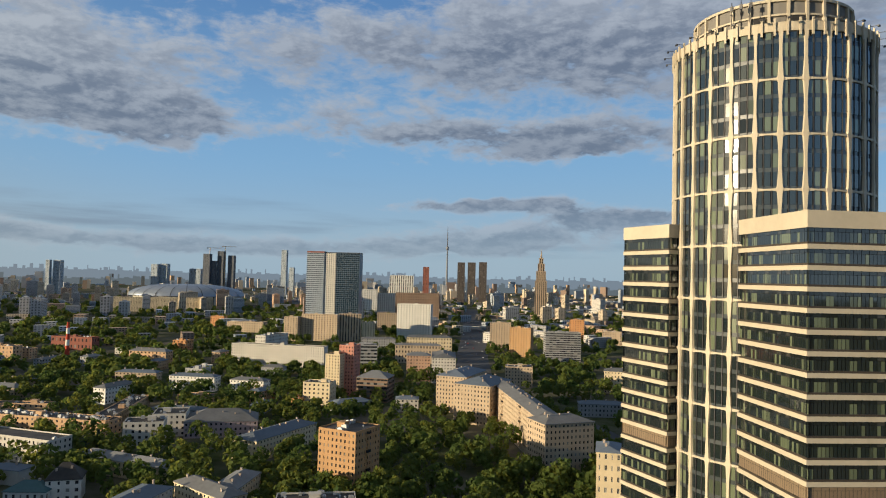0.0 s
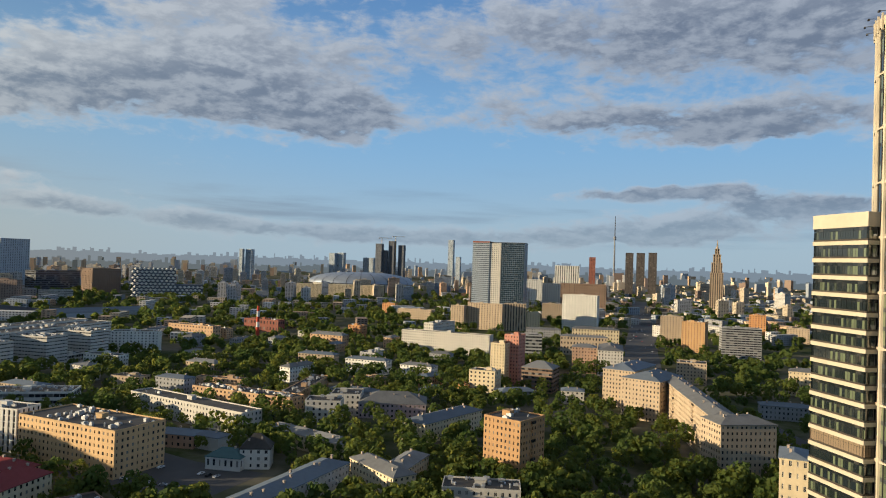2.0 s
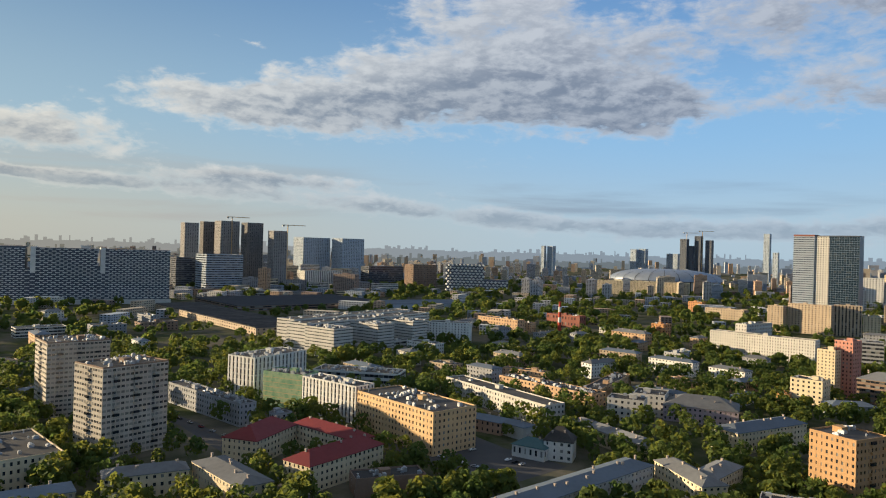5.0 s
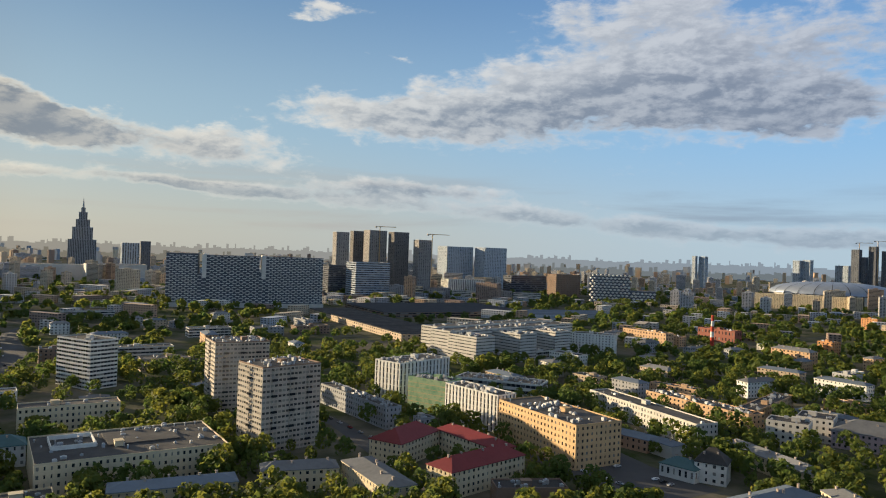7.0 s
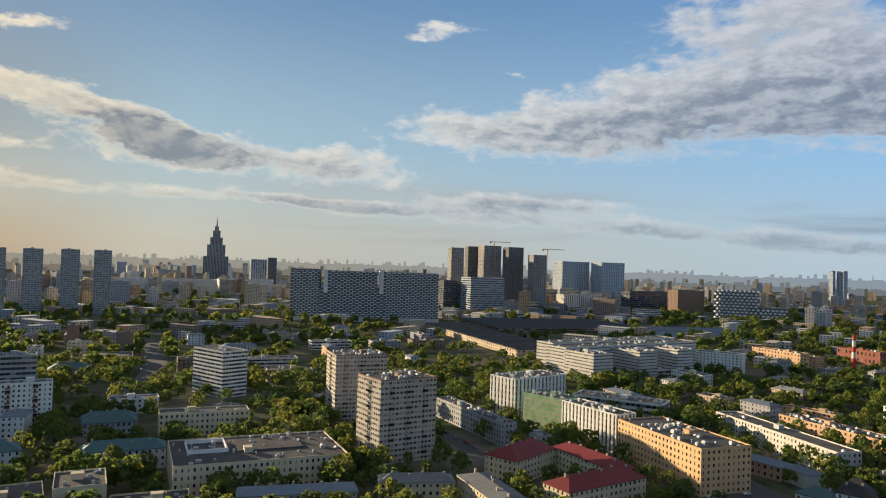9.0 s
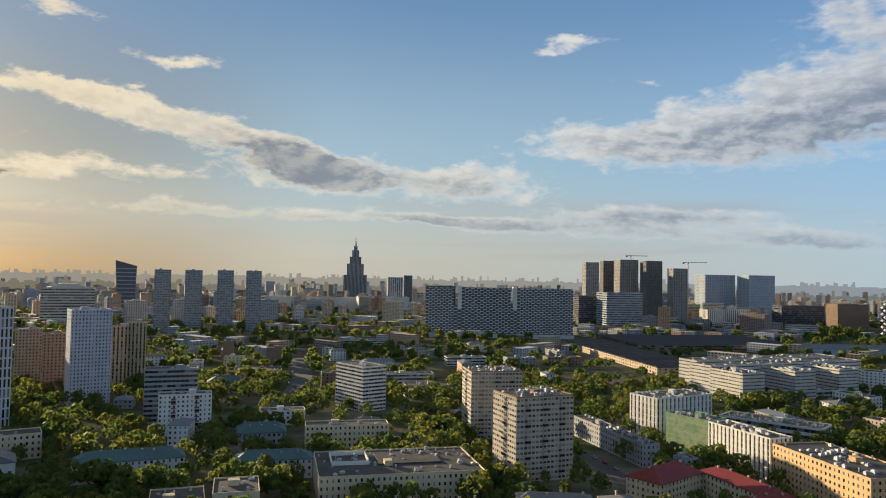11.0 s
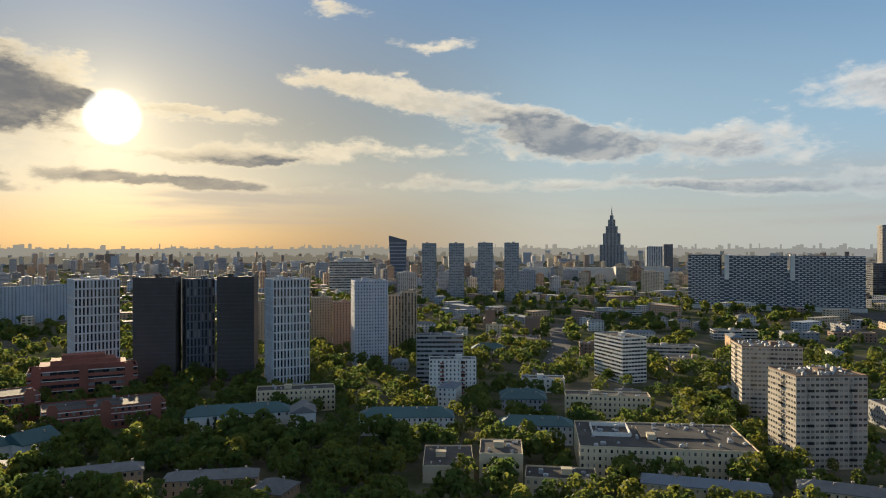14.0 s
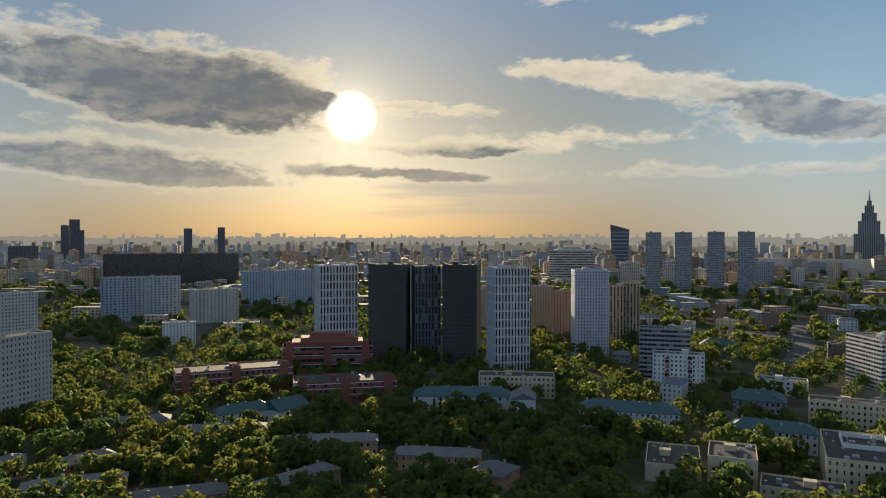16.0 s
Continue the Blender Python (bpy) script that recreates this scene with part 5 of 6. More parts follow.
surface("tan_stone", (0.33, 0.26, 0.19))
surface("slate_light", (0.20, 0.21, 0.23))
surface("slate_blue", (0.13, 0.18, 0.24), rough=0.4)
# near-black stand-in for shade inside buildings, behind glass and openings
surface("unlit_inside", (0.03, 0.03, 0.032))
surface("drum_grey", (0.19, 0.18, 0.165))
glazing("spandrel_glass", (0.05, 0.06, 0.065), 0.1, 0.15)
office_tower()

# ---- landmarks far out ----


def polar(az, r):
    return -r * math.sin(radians(az)), r * math.cos(radians(az))


def stepped_spire(name, label, az, r, tiers, tip, wall):
    """Tiered high-rise with a spire: tiers of (half width, top height)."""
    x, y = polar(az, r)
    top = tagged(new(name), label=label, category="high-rise")
    top.matrix_basis = pose(x, y, 0, 0, 0, az)
    z = 0.0
    rng = np.random.default_rng(3)
    for hw, zt in tiers:
        S = Shape()
        V, F, G = facade(2 * hw, zt - z, 0, max(2, int((zt - z) / 6)), 6, "stripes", rng)
        for deg in (0, 90, 180, 270):
            nx, ny = math.sin(radians(deg)), -math.cos(radians(deg))
            S.add(turn_z(V + (0, 0, z), deg, nx * hw, ny * hw), F)
        S.add([(-hw, -hw, zt), (hw, -hw, zt), (hw, hw, zt), (-hw, hw, zt)], [(0, 1, 2, 3)])
        piece("tier", S.mesh("tier", wall), top)
        piece("cornice", Shape().box(-hw - 0.6, -hw - 0.6, zt - 1, hw + 0.6, hw + 0.6, zt + 0.6).mesh("cornice", wall), top)
        # near-black block gives the window openings their inner shade
        piece("core", Shape().box(-hw + 1, -hw + 1, z, hw - 1, hw - 1, zt - 0.2).mesh("core", "unlit_inside"), top)
        z = zt
    piece("spire", Shape().prism(0, 0, z, tip, tiers[-1][0] * 0.55, 0.3, n=8).mesh("spire", wall), top)
    FOOT.append((x, y, 0, tiers[0][0], tiers[0][0]))
    return top


stepped_spire("spired_tower", "tan high-rise tower with stepped top and spire", -7.8, 2100, ((17, 110), (14, 138), (10, 160), (6, 176)), 201, "tan_stone")
# the palace wall is grey instead of slate, standing in for haze
stepped_spire("spired_palace", "grey stepped high-rise palace with a spire", 75.1, 3300, ((52, 126), (38, 176), (26, 208), (16, 238), (8, 257)), 300, "grey")


def tv_tower():
    x, y = polar(-0.3, 4300)
    top = tagged(new("television_tower"), label="distant slender grey television tower", category="tower")
    top.matrix_basis = pose(x, y, 8)
    piece("shaft", Shape().prism(0, 0, 0, 60, 17, 6, n=12).prism(0, 0, 60, 277, 6, 3.6, n=12).mesh("shaft", "slate_light"), top)
    piece("pod", Shape().prism(0, 0, 270, 284, 7, 8.5, n=12).prism(0, 0, 284, 292, 8.5, 4, n=12).mesh("pod", "slate_light"), top)
    piece("mast", Shape().prism(0, 0, 292, 352, 3.0, 2.0, n=8).prism(0, 0, 352, 410, 2.4, 1.0, n=8).mesh("mast", "steel_dark"), top)


tv_tower()


def stadium():
    x, y = polar(19.6, 2450)
    top = tagged(new("stadium"), label="oval stadium with a silver-blue domed roof", category="stadium")
    top.matrix_basis = pose(x, y, 0, 0, 0, 18)
    n, m = 48, 10
    V, F = [], []
    for j in range(m + 1):
        t = j / m
        for k in range(n):
            a = 2 * math.pi * k / n
            s = math.cos(t * math.pi / 2) ** 0.75 if j < m else 0.02
            V.append((178 * s * math.cos(a), 120 * s * math.sin(a), 36 + 36 * math.sin(t * math.pi / 2)))
    for j in range(m):
        for k in range(n):
            F.append((j * n + k, j * n + (k + 1) % n, (j + 1) * n + (k + 1) % n, (j + 1) * n + k))
    piece("roof", mesh_of("roof", V, F, ("dome_silver",), smooth=True), top)
    for k in range(24):
        a = 2 * math.pi * k / 24
        S = Shape()
        for j in range(m - 1):
            pts = []
            for t in (j / m, (j + 1) / m):
                s = math.cos(t * math.pi / 2) ** 0.75
                for da in (-0.006, 0.006):
                    pts.append((179 * s * math.cos(a + da), 121 * s * math.sin(a + da), 36.5 + 36.4 * math.sin(t * math.pi / 2)))
            S.add(pts, [(0, 1, 3, 2)])
        piece("roof_seam", S.mesh("roof_seam", "steel_dark"), top)
    for k in range(n):
        a0, a1 = 2 * math.pi * k / n, 2 * math.pi * (k + 0.8) / n
        bay = Shape()
        c0, c1 = np.array((math.cos(a0), math.sin(a0))), np.array((math.cos(a1), math.sin(a1)))
        bay.add([(162 * c0[0], 117 * c0[1], 0), (162 * c1[0], 117 * c1[1], 0), (160 * c1[0], 115 * c1[1], 0), (160 * c0[0], 115 * c0[1], 0), (162 * c0[0], 117 * c0[1], 34), (162 * c1[0], 117 * c1[1], 34), (160 * c1[0], 115 * c1[1], 34), (160 * c0[0], 115 * c0[1], 34)], BOX_F)
        piece("wall_panel", bay.mesh("wall_panel", "pale"), top)
    piece("bowl", Shape().prism(0, 0, 0, 33, 112, n=32).mesh("bowl", "unlit_inside"), top)
    FOOT.append((x, y, radians(18), 183, 120))


stadium()


def wing_tower():
    """Office tower whose roofline rises to one sharp corner."""
    x, y = polar(92.0, 2600)
    top = tagged(new("office_tower"), label="dark curved office tower with a slanting roofline", category="office tower")
    top.matrix_basis = pose(x, y, 0, 0, 0, 92)
    S = Shape().add([(-24, 0, 0), (28, 0, 0), (28, 40, 0), (-24, 40, 0), (-33, 0, 158), (33, 0, 140), (33, 40, 140), (-33, 40, 158)], BOX_F)
    piece("wall", S.mesh("wall", "slate"), top)
    for k in range(10):
        z = 12 + 13 * k
        piece("floor_band", Shape().box(-23 - 0.056 * z, -0.6, z, 27 + 0.03 * z, -0.05, z + 3).mesh("floor_band", "bluegrey"), top)
    FOOT.append((x, y, radians(92), 34, 40))


wing_tower()


def glass_tower():
    """Twin-slab office tower: pale grid on one half, blue glass on the other."""
    r = 1400
    x, y = polar(8.75, r)
    top = tagged(new("office_tower"), label="tall office tower, half pale grid and half blue glass", category="office tower")
    top.matrix_basis = pose(x, y, 0, 0, 0, -4)
    rng = np.random.default_rng(5)
    for x0, x1, win, wall, yo in ((-52, -18, "band", "bluegrey", 0), (-18, 6, "punched", "pale", 2), (6, 52, "curtain", "slate_blue", -3)):
        w = x1 - x0
        sub = new("slab")
        sub.parent = top
        V, F, G = facade(w, 156, 0, 40, 4, win, rng)
        S = Shape().add(V + ((x0 + x1) / 2, yo, 0), F).box(x0, yo + 1.2, 0, x1, yo + 34, 156)
        for deg, cx in ((90, x1), (270, x0)):
            V2, F2, G2 = facade(34, 156, 0, 40, 4, win, rng)
            S.add(turn_z(V2, deg, cx, yo + 17), F2)
            G = np.concatenate([G, turn_z(G2, deg, cx, yo + 17) - ((x0 + x1) / 2, yo, 0)])
        piece("wall", S.mesh("wall", wall), sub)
        piece("glazing", mesh_of("glazing", G + ((x0 + x1) / 2, yo, 0), np.arange(len(G)).reshape(-1, 4), ("blue_glass",)), sub, kind="stuff")
        piece("roof", Shape().box(x0, yo, 156, x1, yo + 34, 159 if x0 < -20 else 157.5).mesh("roof", "red_brick" if x0 < -20 else "steel_dark"), sub)
    FOOT.append((x, y, radians(8.75), 55, 35))


glass_tower()


def wave_block():
    """Long grey complex whose facade is a weave of staggered balconies."""
    r = 1430
    x, y = polar(63.6, r)
    top = tagged(new("apartment_complex"), label="long grey complex with a woven facade of white balconies", category="apartment building")
    top.matrix_basis = pose(x, y, 0, 0, 0, 64)
    parts = ((-146, -90, 101), (-90, -74, 62), (-74, 23, 99), (23, 36, 66), (36, 146, 99))
    for x0, x1, h in parts:
        piece("body", Shape().box(x0, 0, 0, x1, 60, h).mesh("body", "slate"), top)
    S = Shape()
    for k in range(26):
        z = 10 + k * 3.45
        for x0, x1, h in parts:
            if z + 2 > h:
                continue
            n = int((x1 - x0) / 11)
            for j in range(max(1, n)):
                u = x0 + (x1 - x0) * (j + (0.5 if k % 2 else 0.0)) / max(1, n)
                S.box(max(x0, u), -2.2, z, min(x1, u + 7.5), 0, z + 1.35)
    piece("balcony_weave", S.mesh("balcony_weave", "white"), top, kind="stuff")
    piece("podium", Shape().box(-148, -8, 0, 148, 0, 8).mesh("podium", "pale"), top)
    for x0 in (-82, 28):
        piece("side_wall", Shape().box(x0, -0.5, 56, x0 + 8, 60, 101).mesh("side_wall", "white"), top)
    FOOT.append((x, y + 25, radians(64), 150, 40))


wave_block()


def honeycomb_block():
    r = 1980
    x, y = polar(35.1, r)
    top = tagged(new("office_building"), label="rounded office block clad in white diamond panels", category="office building")
    top.matrix_basis = pose(x, y, 0, 0, 0, 35)
    piece("body", Shape().box(-52, 0, 0, 52, 50, 76).box(52, 0, 0, 120, 50, 34).mesh("body", "slate"), top)
    d = Shape().add([(-5.2, 0, 0), (0, -3.5, -3.6), (5.2, 0, 0), (0, -3.5, 3.6), (0, -4.5, 0)], [(0, 1, 4), (1, 2, 4), (2, 3, 4), (3, 0, 4)]).mesh("panel", "white")
    for j in range(10):
        for k in range(11):
            cx = -50 + k * 10.6 + (5.3 if j % 2 else 0)
            if cx < 52:
                piece("panel", d, top, m=pose(cx, 0, 5 + j * 7.6))
    for j in range(4):
        for k in range(6):
            cx = 58 + k * 10.6 + (5.3 if j % 2 else 0)
            piece("panel", d, top, m=pose(cx, 0, 5 + j * 7.6))
    FOOT.append((x, y + 20, radians(35), 120, 30))


honeycomb_block()


def factory_chimney():
    x, y = polar(27.5, 1040)
    top = tagged(new("factory_chimney"), label="red and white striped factory chimney", category="chimney")
    top.matrix_basis = pose(x, y, 0)
    for k in range(5):
        z0, z1 = 8 + k * 7.4, 8 + (k + 1) * 7.4
        piece("ring_stripe", Shape().prism(0, 0, z0, z1, 2.7 - 0.2 * k, 2.5 - 0.2 * k, n=16).mesh("ring_stripe", "white" if k % 2 else "signal_red"), top)
    piece("shaft", Shape().prism(0, 0, 0, 8, 3.2, 2.7, n=16).mesh("shaft", "signal_red"), top)


surface("signal_red", (0.45, 0.06, 0.03))
factory_chimney()


def tower_crane(az, r, h):
    x, y = polar(az, r)
    top = tagged(new("tower_crane"), label="slim yellow tower crane on a building site", category="crane")
    top.matrix_basis = pose(x, y, 0, 0, 0, az + 20)
    piece("mast", Shape().box(-0.9, -0.9, 0, 0.9, 0.9, h).mesh("mast", "ochre"), top)
    piece("jib", Shape().box(-14, -0.7, h, 48, 0.7, h + 1.6).mesh("jib", "ochre"), top)
    piece("cab", Shape().box(-1.5, -1.5, h - 3, 1.5, 1.5, h).box(-14, -1.2, h - 3, -9, 1.2, h).mesh("cab", "concrete"), top)


tower_crane(49.2, 1880, 166)
tower_crane(53.4, 2000, 186)
tower_crane(17.0, 3200, 222)
tower_crane(18.1, 3200, 214)


def overpass():
    """Road bridge across the avenue."""
    top = tagged(new("overpass"), label="concrete road bridge across the avenue", category="bridge")
    top.matrix_basis = pose(75, 1560, 0, 0, 0, -3)
    piece("deck", Shape().box(-90, -9, 6.5, 90, 9, 8).mesh("deck", "concrete"), top)
    for s in (-9, 8.6):
        piece("rail", Shape().box(-90, s, 8, 90, s + 0.4, 9.2).mesh("rail", "pale"), top)
    for k in range(6):
        piece("pier", Shape().box(-76 + 30 * k, -7, 0, -74 + 30 * k, 7, 6.5).mesh("pier", "concrete"), top)


overpass()

# ---- roads, square and river of cars ----


def road(name, label, pts, width, mat="asphalt", z=0.06):
    P = [Vector((x, y, 0)) for x, y in pts]
    V = []
    for i, p in enumerate(P):
        t = (P[min(i + 1, len(P) - 1)] - P[max(i - 1, 0)]).normalized()
        s = Vector((-t.y, t.x, 0)) * width / 2
        V += [p + s + Vector((0, 0, z)), p - s + Vector((0, 0, z))]
    ob = new(name, mesh_of(name, V, [(2 * i, 2 * i + 1, 2 * i + 3, 2 * i + 2) for i in range(len(P) - 1)], (mat,)))
    tagged(ob, label=label, category="road", kind="structure")
    for i in range(len(P) - 1):
        ROADS.append((P[i].x, P[i].y, P[i + 1].x, P[i + 1].y, width / 2 + 3))


ROADS = []
road("avenue", "wide asphalt avenue with traffic", [(105, 2600), (89, 2140), (60, 1352), (44, 1022), (38, 860), (40, 700)], 46)
road("street", "narrow asphalt street between hospital and yards", [(-560, 262), (-476, 274), (-399, 268), (-321, 247), (-261, 233), (-200, 215)], 12)
road("viaduct_road", "curved asphalt road among trees", [(-1150, 260), (-988, 183), (-831, 163), (-708, 128), (-640, 90)], 20)
road("square", "asphalt parking square with parked cars", [(-268, 345), (-228, 330), (-180, 322)], 58)
road("side_road", "asphalt road between panel blocks", [(-690, -495), (-809, -546), (-1000, -600)], 16)
road("ring_road", "broad asphalt road in the haze", [(-560, -400), (-690, -380), (-760, -300)], 16)
road("cross_street", "asphalt cross street", [(60, 700), (110, 620), (140, 480)], 14)


def car_kind(body):
    S = Shape().box(-2.15, -0.86, 0.35, 2.15, 0.86, 0.95)
    S.add([(-1.5, -0.8, 0.95), (1.2, -0.8, 0.95), (1.2, 0.8, 0.95), (-1.5, 0.8, 0.95), (-1.0, -0.68, 1.3), (0.55, -0.68, 1.3), (0.55, 0.68, 1.3), (-1.0, 0.68, 1.3)], BOX_F)
    wheel = Shape().prism(0, 0, -0.11, 0.11, 0.33, n=12).mesh("wheel", "steel_dark")
    win = Shape()
    for s in (-1, 1):
        win.add([(-1.2, s * 0.78, 1.02), (0.95, s * 0.78, 1.02), (0.5, s * 0.70, 1.38), (-0.95, s * 0.70, 1.38)], [(0, 1, 2, 3)])
    win.add([(1.18, -0.7, 1.0), (1.18, 0.7, 1.0), (0.62, 0.6, 1.40), (0.62, -0.6, 1.40)], [(0, 1, 2, 3)])
    top = tagged(new("car"), label=f"small {body.split('_')[1]} passenger car on asphalt", category="car", group="cars")
    piece("body", S.mesh("body", body), top)
    piece("car_glass", win.mesh("car_glass", "pane"), top)
    for x in (-1.35, 1.35):
        for y in (-0.8, 0.8):
            piece("wheel", wheel, top, m=pose(x, y, 0.33, 90, 0, 0))
    return top


for nm, col in dict(car_white=(0.7, 0.7, 0.7), car_black=(0.02, 0.02, 0.022), car_silver=(0.35, 0.36, 0.38), car_red=(0.30, 0.03, 0.03)).items():
    surface(nm, col, rough=0.3, vary=0.05, bump=0.0)
CARS = [car_kind(k) for k in ("car_white", "car_black", "car_silver", "car_red")]
car_rng = np.random.default_rng(4)
parked = [(-262 + 6.2 * k, 352 - 2.2 * k, 75) for k in range(6)] + [(-236 + 8.0 * k, 318 - 0.8 * k, 12) for k in range(5)] + [(-205 + 5 * k, 338 - k, 80) for k in range(3)] + [(-470 + 14 * k, 277 - 1.5 * k, -6) for k in range(9)] + [(-300 + 15 * k, 247 - 5 * k, -18) for k in range(5)]
for k in range(46):
    lane, t = car_rng.integers(0, 8), car_rng.uniform(0, 1)
    yy = 900 + 1000 * t
    parked.append((44 + (yy - 1022) * 0.04 + (lane - 3.5) * 4.6, yy, 88 if lane < 4 else 268))
for k in range(9):
    parked.append((-720 - 30 * k, 128 + 4.5 * k + (k % 2) * 6, 172))
for i, (px, py, a) in enumerate(parked):
    c, at = CARS[int(car_rng.integers(0, 4))], pose(px, py, 0.07, 0, 0, a)
    if i < 4:
        CARS[i].matrix_basis = at
    else:
        copy_thing(c, at)


# ---- low houses scattered through the green quarters ----


def scatter_houses():
    rng = np.random.default_rng(41)
    done = 0
    walls, roofs = ("cream", "pale", "peach", "grey", "white", "sand"), ("metal", "hip", "metal", "flat")
    while done < 58:
        az, r = (rng.uniform(9, 46), rng.uniform(560, 1080)) if done < 34 else (rng.uniform(58, 98), rng.uniform(520, 1150))
        x, y = polar(az, r)
        w, d, fl = rng.uniform(18, 46), rng.uniform(11, 15), int(rng.integers(2, 5))
        reach = w / 2 + 9
        if any(abs((x - f[0]) * math.cos(f[2]) + (y - f[1]) * math.sin(f[2])) < f[3] + reach and abs((y - f[1]) * math.cos(f[2]) - (x - f[0]) * math.sin(f[2])) < f[4] + reach for f in FOOT):
            continue
        if any(min(math.hypot(x - a, y - b), math.hypot(x - c, y - e), math.hypot(x - (a + c) / 2, y - (b + e) / 2)) < q + 40 for a, b, c, e, q in ROADS):
            continue
        wall, roof = walls[int(rng.integers(0, 6))], roofs[int(rng.integers(0, 4))]
        cover = {"metal": "a grey metal roof", "hip": "a grey hipped roof", "flat": "a dark flat roof"}[roof]
        block(round(x), round(y), float(rng.choice((-10, 80))) + rng.uniform(-8, 8), w, d, fl * 3.2 + 1, name="house", wall=wall, win="punched", fl=fl, bay=4.5, roof=roof, label=f"low {wall} plastered house with {cover}", group="low houses among trees")
        done += 1


scatter_houses()

# ---- trees ----


def crown_arrays(rng, height, spread, clumps, leaves, size):
    """Leaf quads on uneven clumps that fill an egg-shaped crown."""
    out = []
    middle = np.array((0, 0, height * 0.56))
    for c in range(clumps):
        a, u = c * 2.4 + rng.uniform(-0.5, 0.5), 1.0 - 1.55 * (c + 0.5) / clumps
        flat = math.sqrt(max(0.0, 1 - u * u))
        way = np.array((flat * math.cos(a), flat * math.sin(a), u))
        centre = middle + way * (spread * 0.62, spread * 0.62, height * 0.31) * rng.uniform(0.72, 1.12)
        rr = spread * rng.uniform(0.34, 0.54)
        d = rng.normal(size=(leaves, 3)) + way * 0.75
        d /= np.linalg.norm(d, axis=1)[:, None]
        p = centre + d * rr * rng.uniform(0.65, 1.05, (leaves, 1)) * (1, 1, 0.85)
        nrm = d + rng.normal(size=(leaves, 3)) * 0.4
        u = np.cross(nrm, rng.normal(size=(leaves, 3)))
        u /= np.linalg.norm(u, axis=1)[:, None]
        v = np.cross(nrm, u)
        v /= np.linalg.norm(v, axis=1)[:, None]
        s = size * rng.uniform(0.6, 1.3, (leaves, 1))
        out.append(np.stack([p - u * s - v * s * 0.7, p + u * s - v * s * 0.7, p + u * s + v * s * 0.7, p - u * s + v * s * 0.7], 1))
    return np.concatenate(out).reshape(-1, 3)


def tree_kind(seed, height, spread, mat, conifer=False):
    rng = np.random.default_rng(seed)
    if conifer:
        q = []
        for k in range(420):
            t = rng.uniform(0.08, 1.0)
            r = spread * (1.02 - t) * rng.uniform(0.3, 1.0)
            a = rng.uniform(0, 6.28)
            p = np.array((r * math.cos(a), r * math.sin(a), height * t))
            o, s = np.array((math.cos(a), math.sin(a), -0.35)) * 0.75, np.array((-math.sin(a), math.cos(a), 0)) * 0.4
            q.append([p - o - s, p + o - s, p + o + s, p - o + s])
        V = np.array(q).reshape(-1, 3)
    else:
        V = crown_arrays(rng, height, spread, 17, 44, 0.46)
    crown = mesh_of("crown", V, np.arange(len(V)).reshape(-1, 4), (mat,))
    T = Shape().prism(0, 0, 0, height * 0.45, 0.32, 0.2, n=7, cap=False).prism(0, 0, height * 0.45, height * 0.85, 0.2, 0.05, n=6, cap=False)
    for k in range(5):
        a, z = k * 1.3, height * (0.28 + 0.09 * k)
        e = np.array((math.cos(a), math.sin(a), 0.7)) * spread * 0.6
        s = np.array((-math.sin(a), math.cos(a), 0)) * 0.1
        b = np.array((0, 0, z))
        T.add([b - s, b + s, b + e, b + (0, 0, 0.2) - s, b + (0, 0, 0.2) + s], [(0, 1, 2), (4, 3, 2), (1, 4, 2), (3, 0, 2)])
    trunk = T.mesh("trunk", "bark")
    return crown, trunk


def blocked(x, y, margin):
    """Whether a place lies within a building's footprint or on a road."""
    f = FOOT_ARRAY
    dx, dy = x - f[:, 0], y - f[:, 1]
    u, v = dx * f[:, 5] + dy * f[:, 6], dy * f[:, 5] - dx * f[:, 6]
    if np.any((np.abs(u) < f[:, 3] + margin) & (np.abs(v) < f[:, 4] + margin)):
        return True
    q = ROAD_ARRAY
    ex, ey = q[:, 2] - q[:, 0], q[:, 3] - q[:, 1]
    t = np.clip(((x - q[:, 0]) * ex + (y - q[:, 1]) * ey) / (ex * ex + ey * ey), 0, 1)
    return bool(np.any(np.hypot(x - q[:, 0] - t * ex, y - q[:, 1] - t * ey) < q[:, 4]))


FOOT_ARRAY = np.array([(*f, math.cos(f[2]), math.sin(f[2])) for f in FOOT])
ROAD_ARRAY = np.array(ROADS)


def green(az, r, x, y):
    """How thickly trees stand, by place."""
    n = noise.noise((x / 90, y / 90, 2.0))
    k = 0.66 + 0.75 * n
    if 8 < az < 48 and 520 < r < 1100:
        k += 0.5
    if 12 < az < 42 and 1050 < r < 2400:
        k += 0.25
    if az > 92 and r < 700:
        k += 0.3
    if 44 < az < 62 and 850 < r < 1700:
        k -= 0.4
    if 36 < az < 62 and r < 560:
        k -= 0.22
    if r > 2600:
        k -= 0.1
    return k


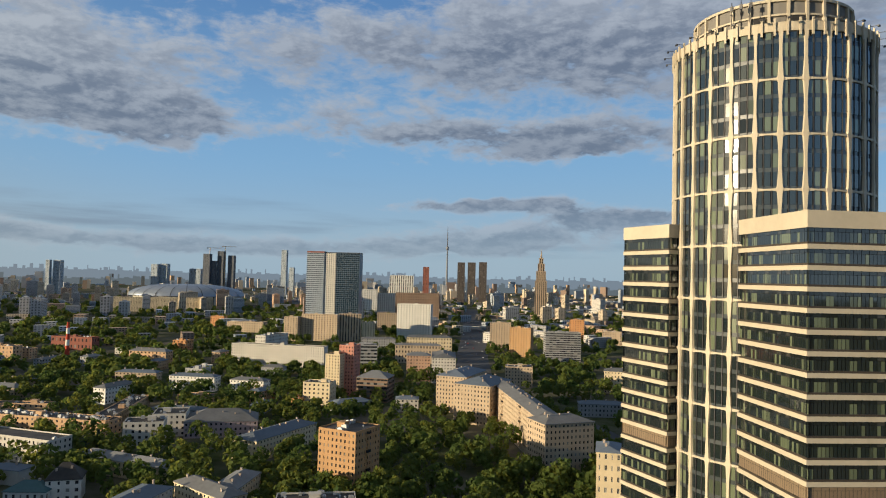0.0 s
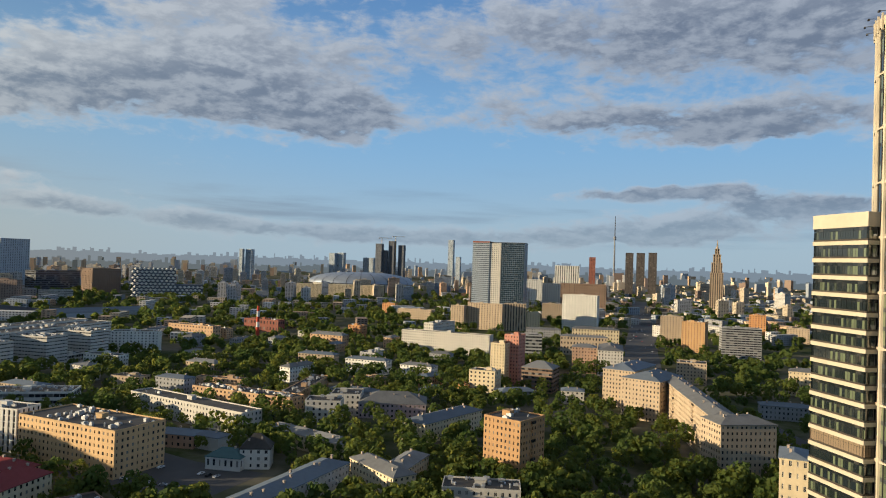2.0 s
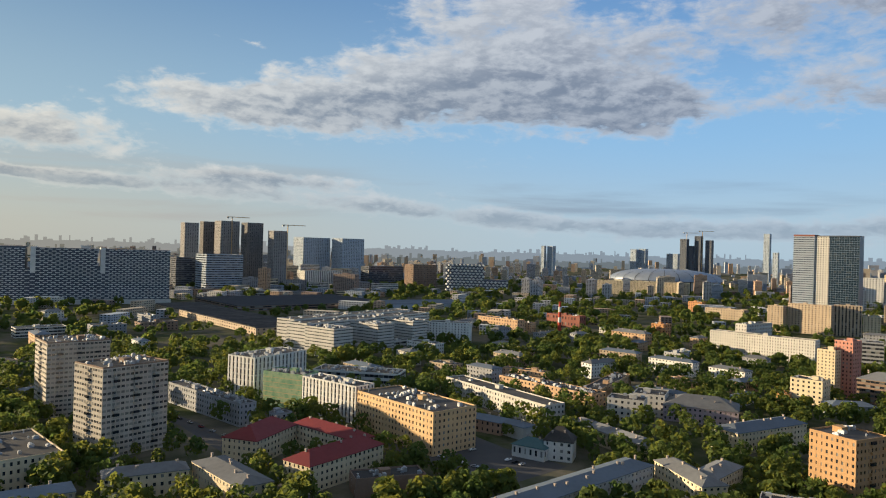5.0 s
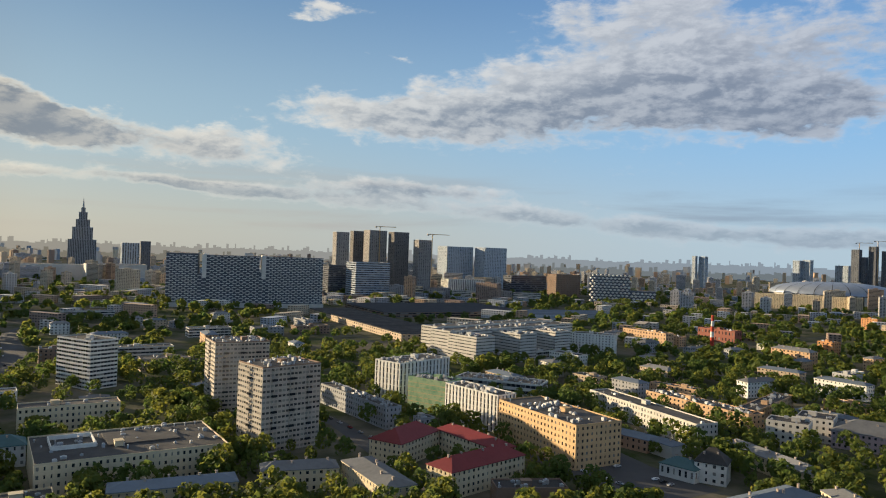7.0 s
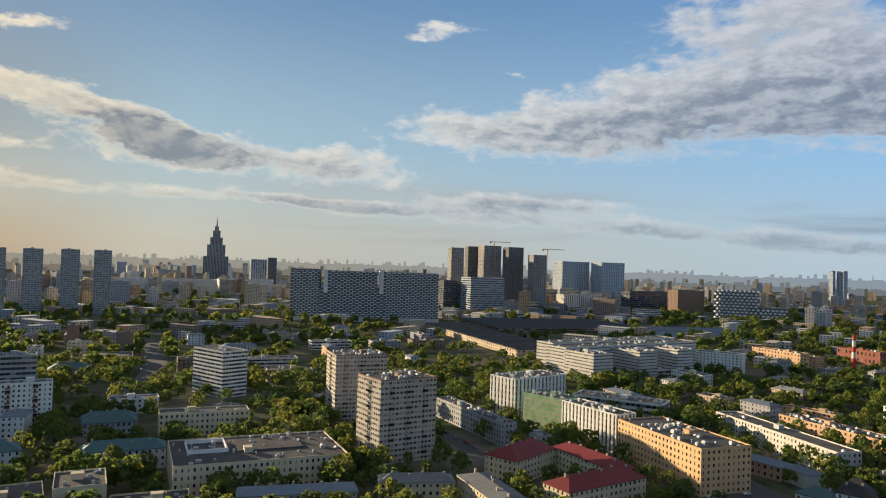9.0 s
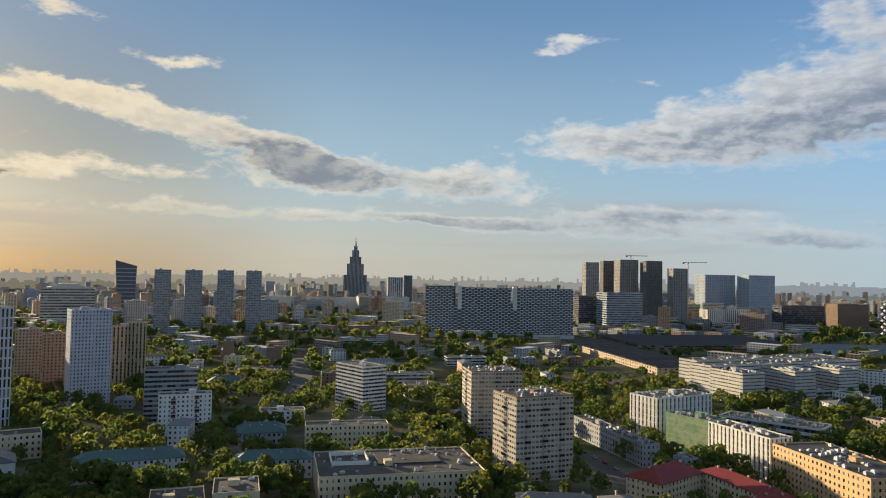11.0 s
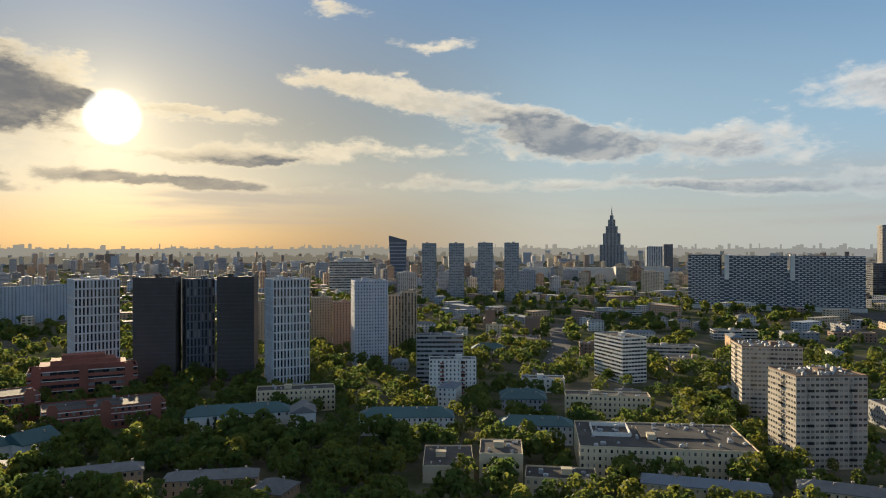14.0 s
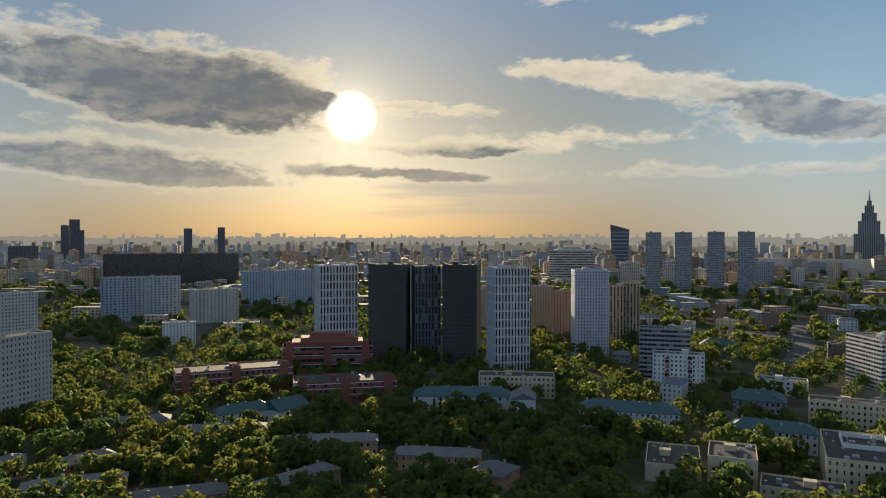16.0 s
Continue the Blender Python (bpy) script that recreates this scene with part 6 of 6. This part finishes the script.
def plant_trees():
    rng = np.random.default_rng(12)
    kinds = [tree_kind(1, 15, 5.0, "leaves"), tree_kind(2, 13, 4.8, "leaves"), tree_kind(3, 18, 5.4, "leaves"), tree_kind(4, 14, 5.6, "leaves")]
    fir = tree_kind(5, 13, 2.6, "fir", True)
    gold = tree_kind(6, 15, 4.0, "gold_leaves")
    count = 0
    for px, py, kind, s in SPECIAL:
        crown, trunk = dict(fir=fir, gold=gold)[kind]
        t = tagged(new("tree"), label="dark green spruce tree" if kind == "fir" else "tall tree with yellow-green spring leaves", category="tree", group="yard trees")
        t.matrix_basis = pose(px, py, 0, 0, 0, px * 7) @ Matrix.Scale(s, 4)
        piece("trunk", trunk, t), piece("crown", crown, t)
    spots = []
    tries = 0
    while len(spots) < 10600 and tries < 70000:
        tries += 1
        az = rng.uniform(-24, 140)
        r = 190 * (3300 / 190) ** rng.random()
        x, y = polar(az, r)
        if rng.random() > green(az, r, x, y) or blocked(x, y, 5.5 if r < 700 else 4.0):
            continue
        spots.append((r, x, y, rng.uniform(0.55, 1.12) if r < 620 else rng.uniform(0.65, 1.2), rng.uniform(0, 360)))
    spots.sort()
    near, rest = spots[:290], spots[290:]
    for r, x, y, s, a in near:
        crown, trunk = kinds[int(a) % 4]
        t = tagged(new("tree"), label="leafy green broadleaf tree in a yard", category="tree", group="yard trees")
        t.matrix_basis = pose(x, y, 0, 0, 0, a) @ Matrix.Scale(s, 4)
        piece("trunk", trunk, t), piece("crown", crown, t)
    mid = [crown_arrays(np.random.default_rng(20 + k), 14.5 + k, 5.6 + 0.3 * k, 11, 12, 1.0) for k in range(4)]
    low = [crown_arrays(np.random.default_rng(30 + k), 14, 6.4, 7, 7, 2.0) for k in range(4)]
    for name, label, lo, hi, sets in (("yard_trees", "green broadleaf trees between the houses", 0, 800, mid), ("woods", "green woodland and street trees far off", 800, 1e9, low)):
        V = []
        for r, x, y, s, a in rest:
            if lo <= r < hi:
                k = s * (1.0 if r < 1300 else 1.25)
                V.append(turn_z(sets[int(a) % 4] * k, a, x, y))
        V = np.concatenate(V)
        me = bpy.data.meshes.new(name)
        n = len(V) // 4
        me.vertices.add(len(V))
        me.vertices.foreach_set("co", V.ravel())
        me.loops.add(4 * n)
        me.loops.foreach_set("vertex_index", np.arange(4 * n))
        me.polygons.add(n)
        me.polygons.foreach_set("loop_start", np.arange(n) * 4)
        me.polygons.foreach_set("loop_total", np.full(n, 4))
        me.materials.append(MATS["woods"])
        me.update()
        tagged(new(name, me), label=label, category="trees", kind="stuff")


surface("fir", (0.03, 0.055, 0.028), rough=0.6, bump=0.0)
SPECIAL = [(-377, -97, "gold", 1.15), (-278, -180, "gold", 0.95), (-284, -171, "gold", 1.05), (-289, -164, "gold", 0.9), (-292, -236, "gold", 0.8), (-331, -252, "gold", 0.75), (-303, -161, "gold", 0.7), (-340, -319, "gold", 0.8)] + [(-440 + 2.0 * k, -131 + 5.2 * k, "fir", 0.8 + 0.12 * (k % 3)) for k in range(10)] + [(-262 + 7.5 * k, 424 + 6 * k + (k % 2) * 4, "fir", 0.75 + 0.1 * (k % 4)) for k in range(7)] + [(-331 + 8 * k, 452 + 2 * k, "fir", 0.8) for k in range(4)]
plant_trees()

# ---- far districts ----


def far_city():
    rng = np.random.default_rng(77)
    sets = {k: Shape() for k in ("cream", "white", "grey", "peach", "bluegrey", "brown")}
    keys = list(sets)
    panes = []
    n = 0
    while n < 4600:
        az, r = rng.uniform(-26, 142), 950 * (4750 / 950) ** rng.random() ** 0.6
        x, y = polar(az, r)
        if (12 < az < 42 and r < 2300 or r < 1500) and rng.random() < 0.75:
            continue
        if blocked(x, y, 25) or -4 < az < 11 and r < 1450:
            continue
        n += 1
        tall = rng.random() < (0.0 if r < 1700 else 0.08 if az < 4 and r < 3000 else 0.26)
        w, d = rng.uniform(14, 60), rng.uniform(12, 20)
        h = rng.uniform(8, 20) if not tall else rng.uniform(22, 52) + 0.006 * r
        if tall and rng.random() < 0.45:
            w = rng.uniform(16, 26)
        base = max(0.0, (r - 3400) / 1500) ** 1.3 * 26 - 4 if r > 3400 else 0
        rot = rng.choice((0, 90)) + 25 * noise.noise((x / 900, y / 900, 0)) + 20
        S = sets[keys[int(rng.choice(6, p=(0.28, 0.2, 0.16, 0.12, 0.14, 0.10)))]]
        b = Shape().box(-w / 2, -d / 2, base, w / 2, d / 2, base + h)
        if tall and r < 3800:
            b.box(-w * 0.15, -d * 0.2, base + h, w * 0.15, d * 0.2, base + h + 3)
        S.add(turn_z(b.v[0], rot, x, y), BOX_F)
        if len(b.v) > 1:
            S.add(turn_z(b.v[1], rot, x, y), BOX_F)
        if r < 3600:
            fl, nb = max(2, int(h / 3.2)), max(2, int(w / 5))
            for deg, L, off in ((0, w, d), (90, d, w), (180, w, d), (270, d, w)):
                out = math.sin(radians(deg + rot)) * x - math.cos(radians(deg + rot)) * y
                if out > 0:
                    continue
                nx, ny = math.sin(radians(deg)), -math.cos(radians(deg))
                if r < 2000:
                    i, k = np.meshgrid(np.arange(max(2, int(L / 5))), np.arange(fl))
                    i, k = i.ravel(), k.ravel()
                    cw, ch = L / max(2, int(L / 5)), h / fl
                    x0, x1 = -L / 2 + (i + 0.25) * cw, -L / 2 + (i + 0.75) * cw
                else:
                    k = np.arange(fl)
                    ch = h / fl
                    x0, x1 = np.full(fl, -L / 2 + 1.0), np.full(fl, L / 2 - 1.0)
                z0, z1 = base + (k + 0.35) * ch, base + (k + (0.8 if r < 2000 else 0.62)) * ch
                o = np.full(len(x0), -0.12)
                G = np.stack([np.stack(t, 1) for t in ((x0, o, z0), (x1, o, z0), (x1, o, z1), (x0, o, z1))], 1).reshape(-1, 3)
                panes.append(turn_z(turn_z(G, deg, nx * off / 2, ny * off / 2), rot, x, y))
    for k, S in sets.items():
        tagged(new("distant_buildings", S.mesh("distant_buildings", k + "_far")), label=f"distant {k} apartment and office blocks", category="buildings", kind="stuff")
    G = np.concatenate(panes)
    tagged(new("distant_windows", mesh_of("distant_windows", G, np.arange(len(G)).reshape(-1, 4), ("pane",))), label="window rows of the distant blocks", category="windows", kind="stuff")


for nm, col in dict(cream=(0.50, 0.42, 0.31), white=(0.52, 0.50, 0.47), grey=(0.36, 0.36, 0.37), peach=(0.50, 0.34, 0.22), bluegrey=(0.34, 0.38, 0.43), brown=(0.26, 0.19, 0.15)).items():
    surface(nm + "_far", col, islands=0.2, grain=0.05, patch=0.01, bump=0.0)
far_city()
